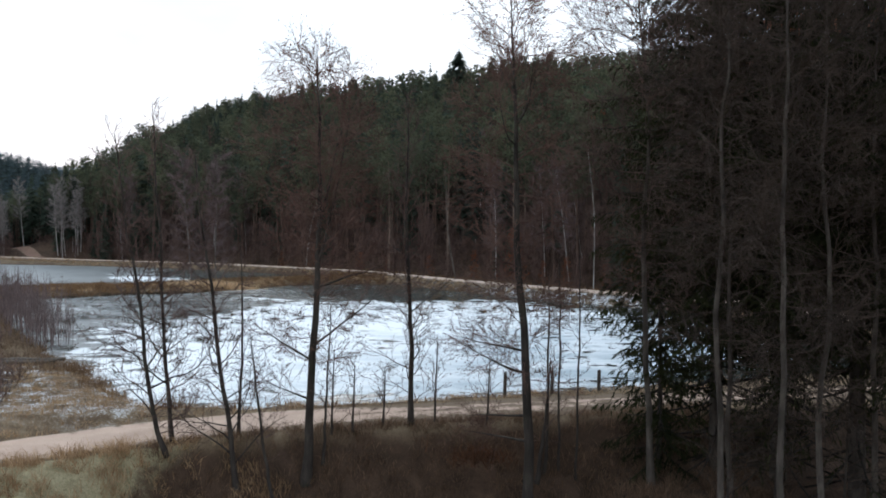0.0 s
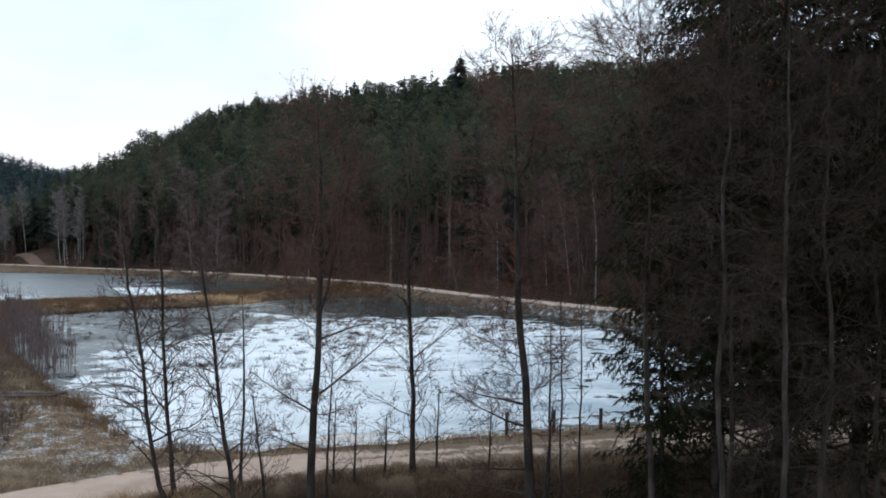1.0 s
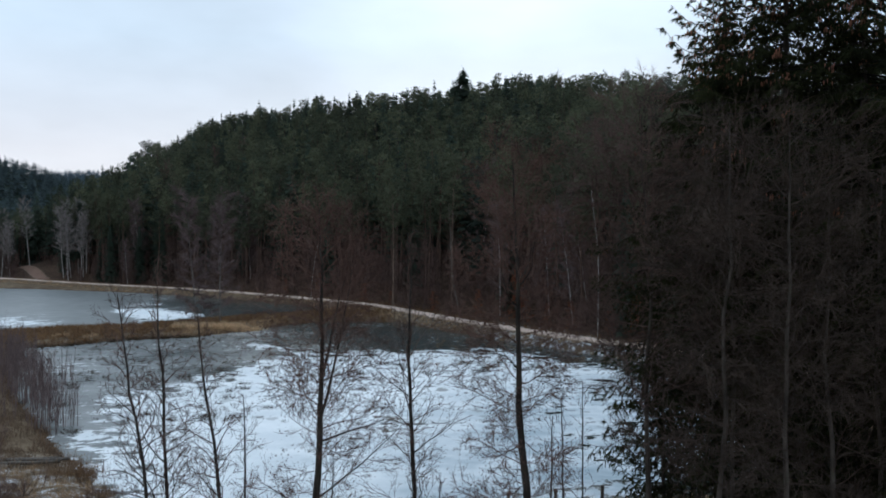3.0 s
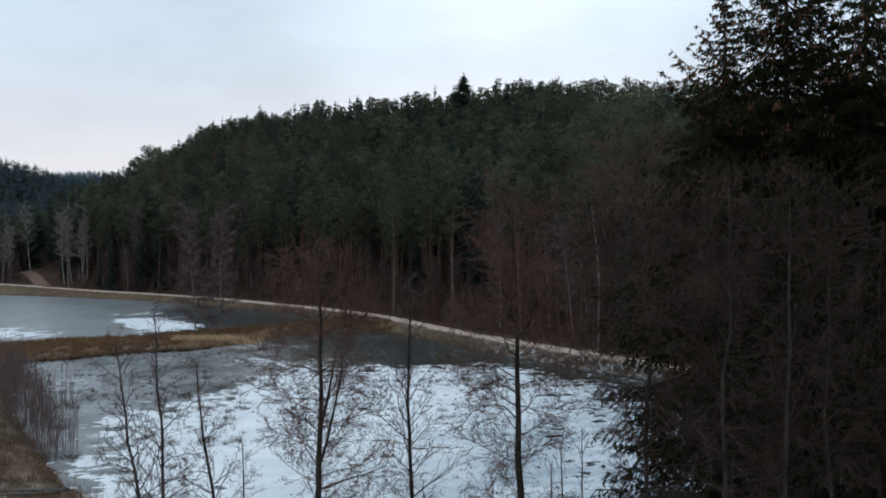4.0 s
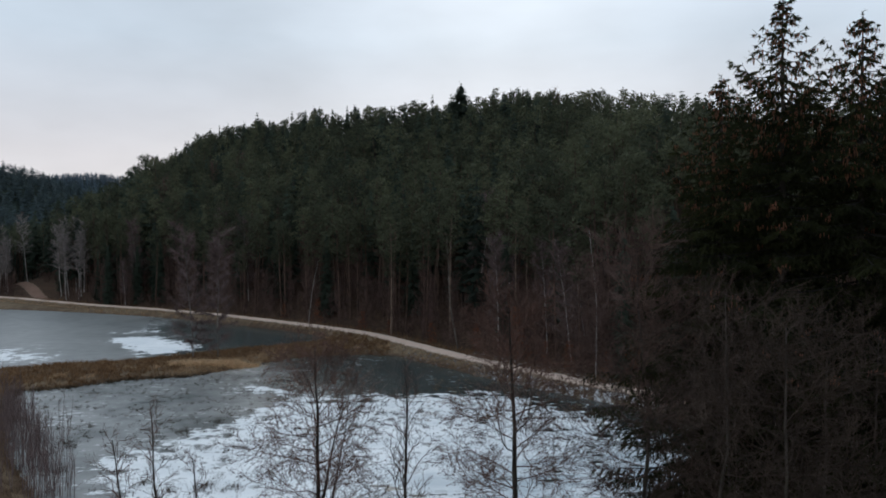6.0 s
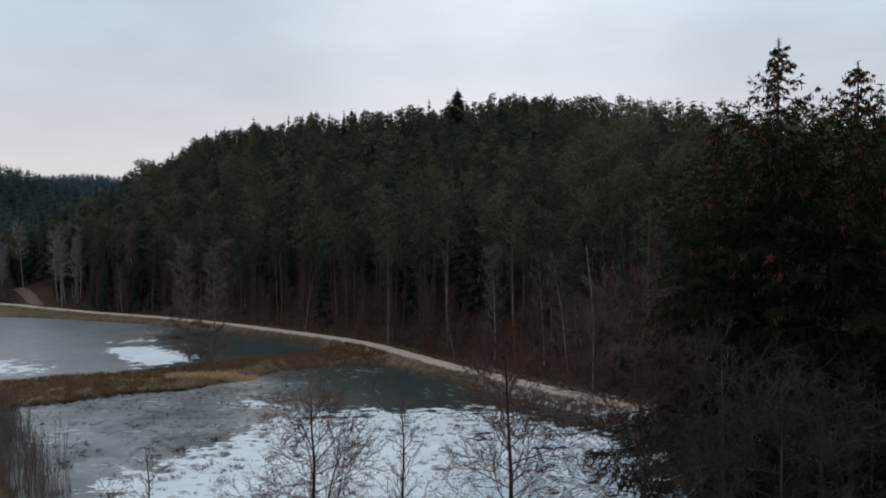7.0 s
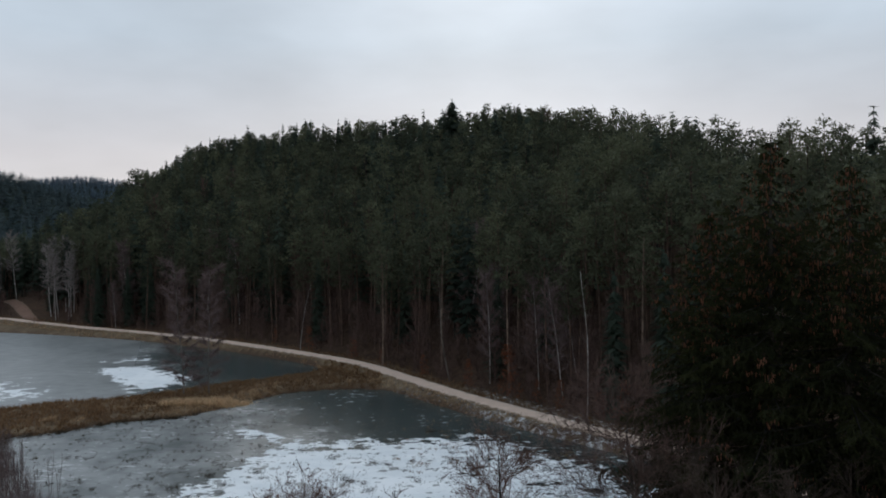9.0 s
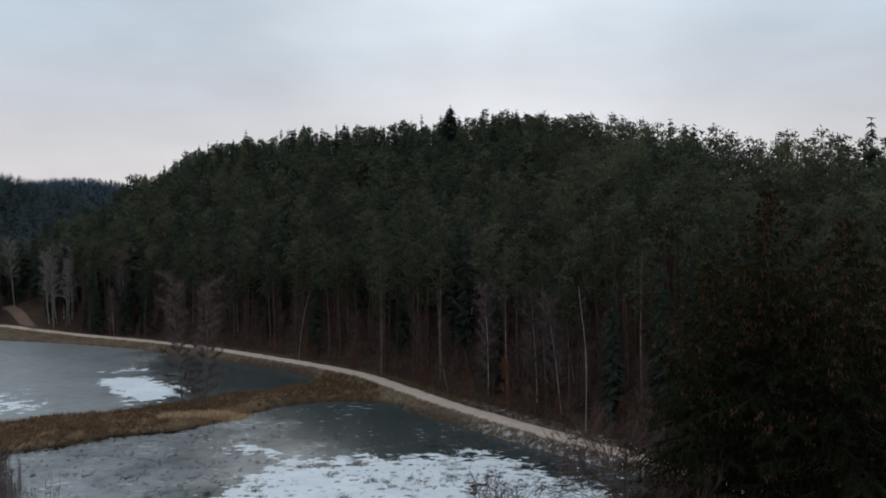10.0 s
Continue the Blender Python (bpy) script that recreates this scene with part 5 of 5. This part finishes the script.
# dark rush clumps standing in the ice
RUSHES = []
for k in range(3):
    ob = clump("rush_clump", -14.0 - 2.1 * k, 50.6 - 0.4 * k, 0.5, 70, DARKSEDGE, 400 + k, "dark rush clump frozen into the snowy ice", 0.55, group="rushes in the ice", z=-0.02, width=0.03, lean=0.6)
    RUSHES.append(ob)
rush_rng = np.random.default_rng(410)
for i in range(95):
    c = ((-20, 60), (-10, 66), (3, 72), (-24, 66), (8, 66), (-12, 52))[i % 6]
    x, y = c[0] + rush_rng.normal(0, 5), c[1] + rush_rng.normal(0, 5)
    g = rush_rng.uniform(0.5, 1.1)
    ob = copy_thing(RUSHES[i % 3], pose(x, y, -0.02, 0, 0, rush_rng.uniform(0, 360)) @ Matrix.Diagonal((1.3 * g, g, 0.8 * g, 1)))

# meltwater in the ditch below the dam
road("water", np.array([(0.8, 23.7), (3, 23.3), (5.2, 23.4), (8, 23.0)]), 0.55, ICE, "thin frozen trickle in the ditch below the dam", 0.1)

# bare brush on the left bank, saplings standing in the shallow ice
for i, (x, y, h) in enumerate(((-17.6, 29.0, 2.4), (-18.6, 30.4, 3.0), (-20.2, 32.5, 3.0), (-19.3, 31.2, 2.8), (-21.6, 34.2, 3.2), (-18.9, 33.0, 2.2), (-24, 39, 3.4), (-26.5, 43, 3.4), (-30, 49, 3.6), (-20.6, 30.4, 3.0))):
    r3 = np.random.default_rng(200 + i)
    stems, twigs = Wood(), Wood()
    for _ in range(30):
        path = stem(r3, (*r3.normal(0, 0.45, 2), -0.05), (*r3.normal(0, 0.4, 2), 1), h * r3.uniform(0.3, 0.65), 5, 0.1, 0.03)
        stems.tube(path, 0.013, 0.005, 4)
        base = np.array([along(path, u)[0] for u in r3.uniform(0.25, 0.98, 16)])
        twigs.sticks(base, base + (r3.normal(0, 0.5, (16, 3)) + (0, 0, 0.5)) * r3.uniform(0.15, 0.45, (16, 1)), 0.006, 0.004)
    ob = thing("shrub", x, y, "low leafless reddish-brown shrub on the grassy bank", "shrub", "shrubs on the bank")
    part("stem", stems.mesh("stem", TWIG), ob)
    part("crown", twigs.mesh("crown", TWIG), ob)
SAPLING = []
for k in range(4):
    r4 = np.random.default_rng(300 + k)
    w, tw = Wood(), Wood()
    for j in range(4):
        path = stem(r4, (*r4.normal(0, 0.35, 2), -0.1), (*r4.normal(0, 0.05, 2), 1), r4.uniform(2.6, 4.6), 5, 0.03, 0.02)
        w.tube(path, 0.028, 0.008, 4)
        base = np.array([along(path, u)[0] for u in r4.uniform(0.35, 0.98, 14)])
        d = r4.normal(0, 0.4, (14, 3)) + (0, 0, 0.7)
        tw.sticks(base, base + d * r4.uniform(0.3, 0.7, (14, 1)), 0.009, 0.005)
    SAPLING.append((w.mesh("stem", BIRCHTWIG), tw.mesh("crown", BIRCHTWIG)))
r5 = np.random.default_rng(310)
for i in range(95):
    u = r5.uniform()
    x, y = np.array((-24.4, 46.5)) * (1 - u) + np.array((-43.6, 73.0)) * u + r5.normal(0, 1.1, 2) + np.array((1.2, -0.2)) * r5.uniform(0, 1.7)
    ob = thing("alder_sapling", x, y, "slim bare saplings rising from the frozen shallows", "sapling", "saplings in the shallows", min(-0.02, tall(x, y)) if tall(x, y) < 0 else None, r5.uniform(0, 360))
    ob.scale = (1, 1, r5.uniform(0.7, 1.15))
    for me, nm in zip(SAPLING[i % 4], ("stem", "crown")):
        part(nm, me, ob)


# posts at the water's edge
def post(x, y, h, seed):
    rng = np.random.default_rng(seed)
    bm = bmesh.new()
    bmesh.ops.create_cone(bm, cap_ends=True, segments=10, radius1=0.085, radius2=0.075, depth=h)
    for v in bm.verts:
        v.co.x += rng.normal(0, 0.006) + 0.03 * v.co.z
        v.co.z += rng.normal(0, 0.012) + h / 2 - 0.3
    bmesh.ops.bevel(bm, geom=[e for e in bm.edges if all(v.co.z > h / 2 - 0.4 for v in e.verts)], offset=0.012, segments=1, affect="EDGES")
    me = bpy.data.meshes.new("post")
    bm.to_mesh(me)
    bm.free()
    me.materials.append(WOODPOST)
    ob = new("fence_post", me)
    ob.location = (x, y, 0.1)
    return tagged(ob, "weathered wooden post standing at the pond's edge", "post", "posts along the shore")


for i, (x, y, h) in enumerate(((2.65, 32.3, 1.45), (4.75, 32.9, 1.4), (6.95, 33.7, 1.3))):
    post(x, y, h, i)
stake = Wood()
stake.tube(np.array([(0, 0, -0.1), (0.01, 0, 0.2), (0.0, 0, 0.36)]), 0.03, 0.024, 7)
ob = new("stake", stake.mesh("stake", DEADWOOD))
ob.location = (3.45, 24.0, tall(3.45, 24.0))
tagged(ob, "short pale wooden stake at the foot of the dam", "stake")

# logs lying on the left bank
for i, (x, y, a) in enumerate(((-21.6, 38.6, 8), (-21.2, 38.9, 3), (-21.9, 39.2, 14))):
    w = Wood()
    w.tube(np.array([(-1.6, 0, 0), (-0.5, 0.03, 0.02), (0.6, -0.02, 0.0), (1.7, 0.02, 0.02)]), 0.11, 0.08, 9)
    ob = new("log", w.mesh("log", DEADWOOD))
    ob.matrix_world = pose(x, y, tall(x, y) + 0.1 + 0.14 * (i == 1), 0, 0, a)
    tagged(ob, "grey felled log lying on the bank", "log", "felled logs")

# stones of the bank under the far track
r6 = np.random.default_rng(320)
STONES = []
for k in range(6):
    bm = bmesh.new()
    bmesh.ops.create_icosphere(bm, subdivisions=1, radius=1.0)
    for v in bm.verts:
        v.co *= r6.uniform(0.75, 1.15)
        v.co.z *= 0.6
    me = bpy.data.meshes.new("stone")
    bm.to_mesh(me)
    bm.free()
    me.materials.append(STONE)
    STONES.append(me)
made = 0
for P in sprinkle(3000, -6, 22, 72, 108, lambda P: (pond_dist(P, POND_A) > -0.2) & (line_dist(P, FAR_LINE) < -1.7) & (line_dist(P, FAR_LINE) > -5)):
    if made >= 290:
        break
    made += 1
    g = r6.uniform(0.06, 0.2)
    ob = new("stone", STONES[made % 6])
    ob.parent = ground
    ob.matrix_world = Matrix.LocRotScale((*P, tall(*P) + 0.02), Euler((r6.uniform(-0.3, 0.3), r6.uniform(-0.3, 0.3), r6.uniform(0, 6))), (g, g * r6.uniform(0.7, 1.2), g))
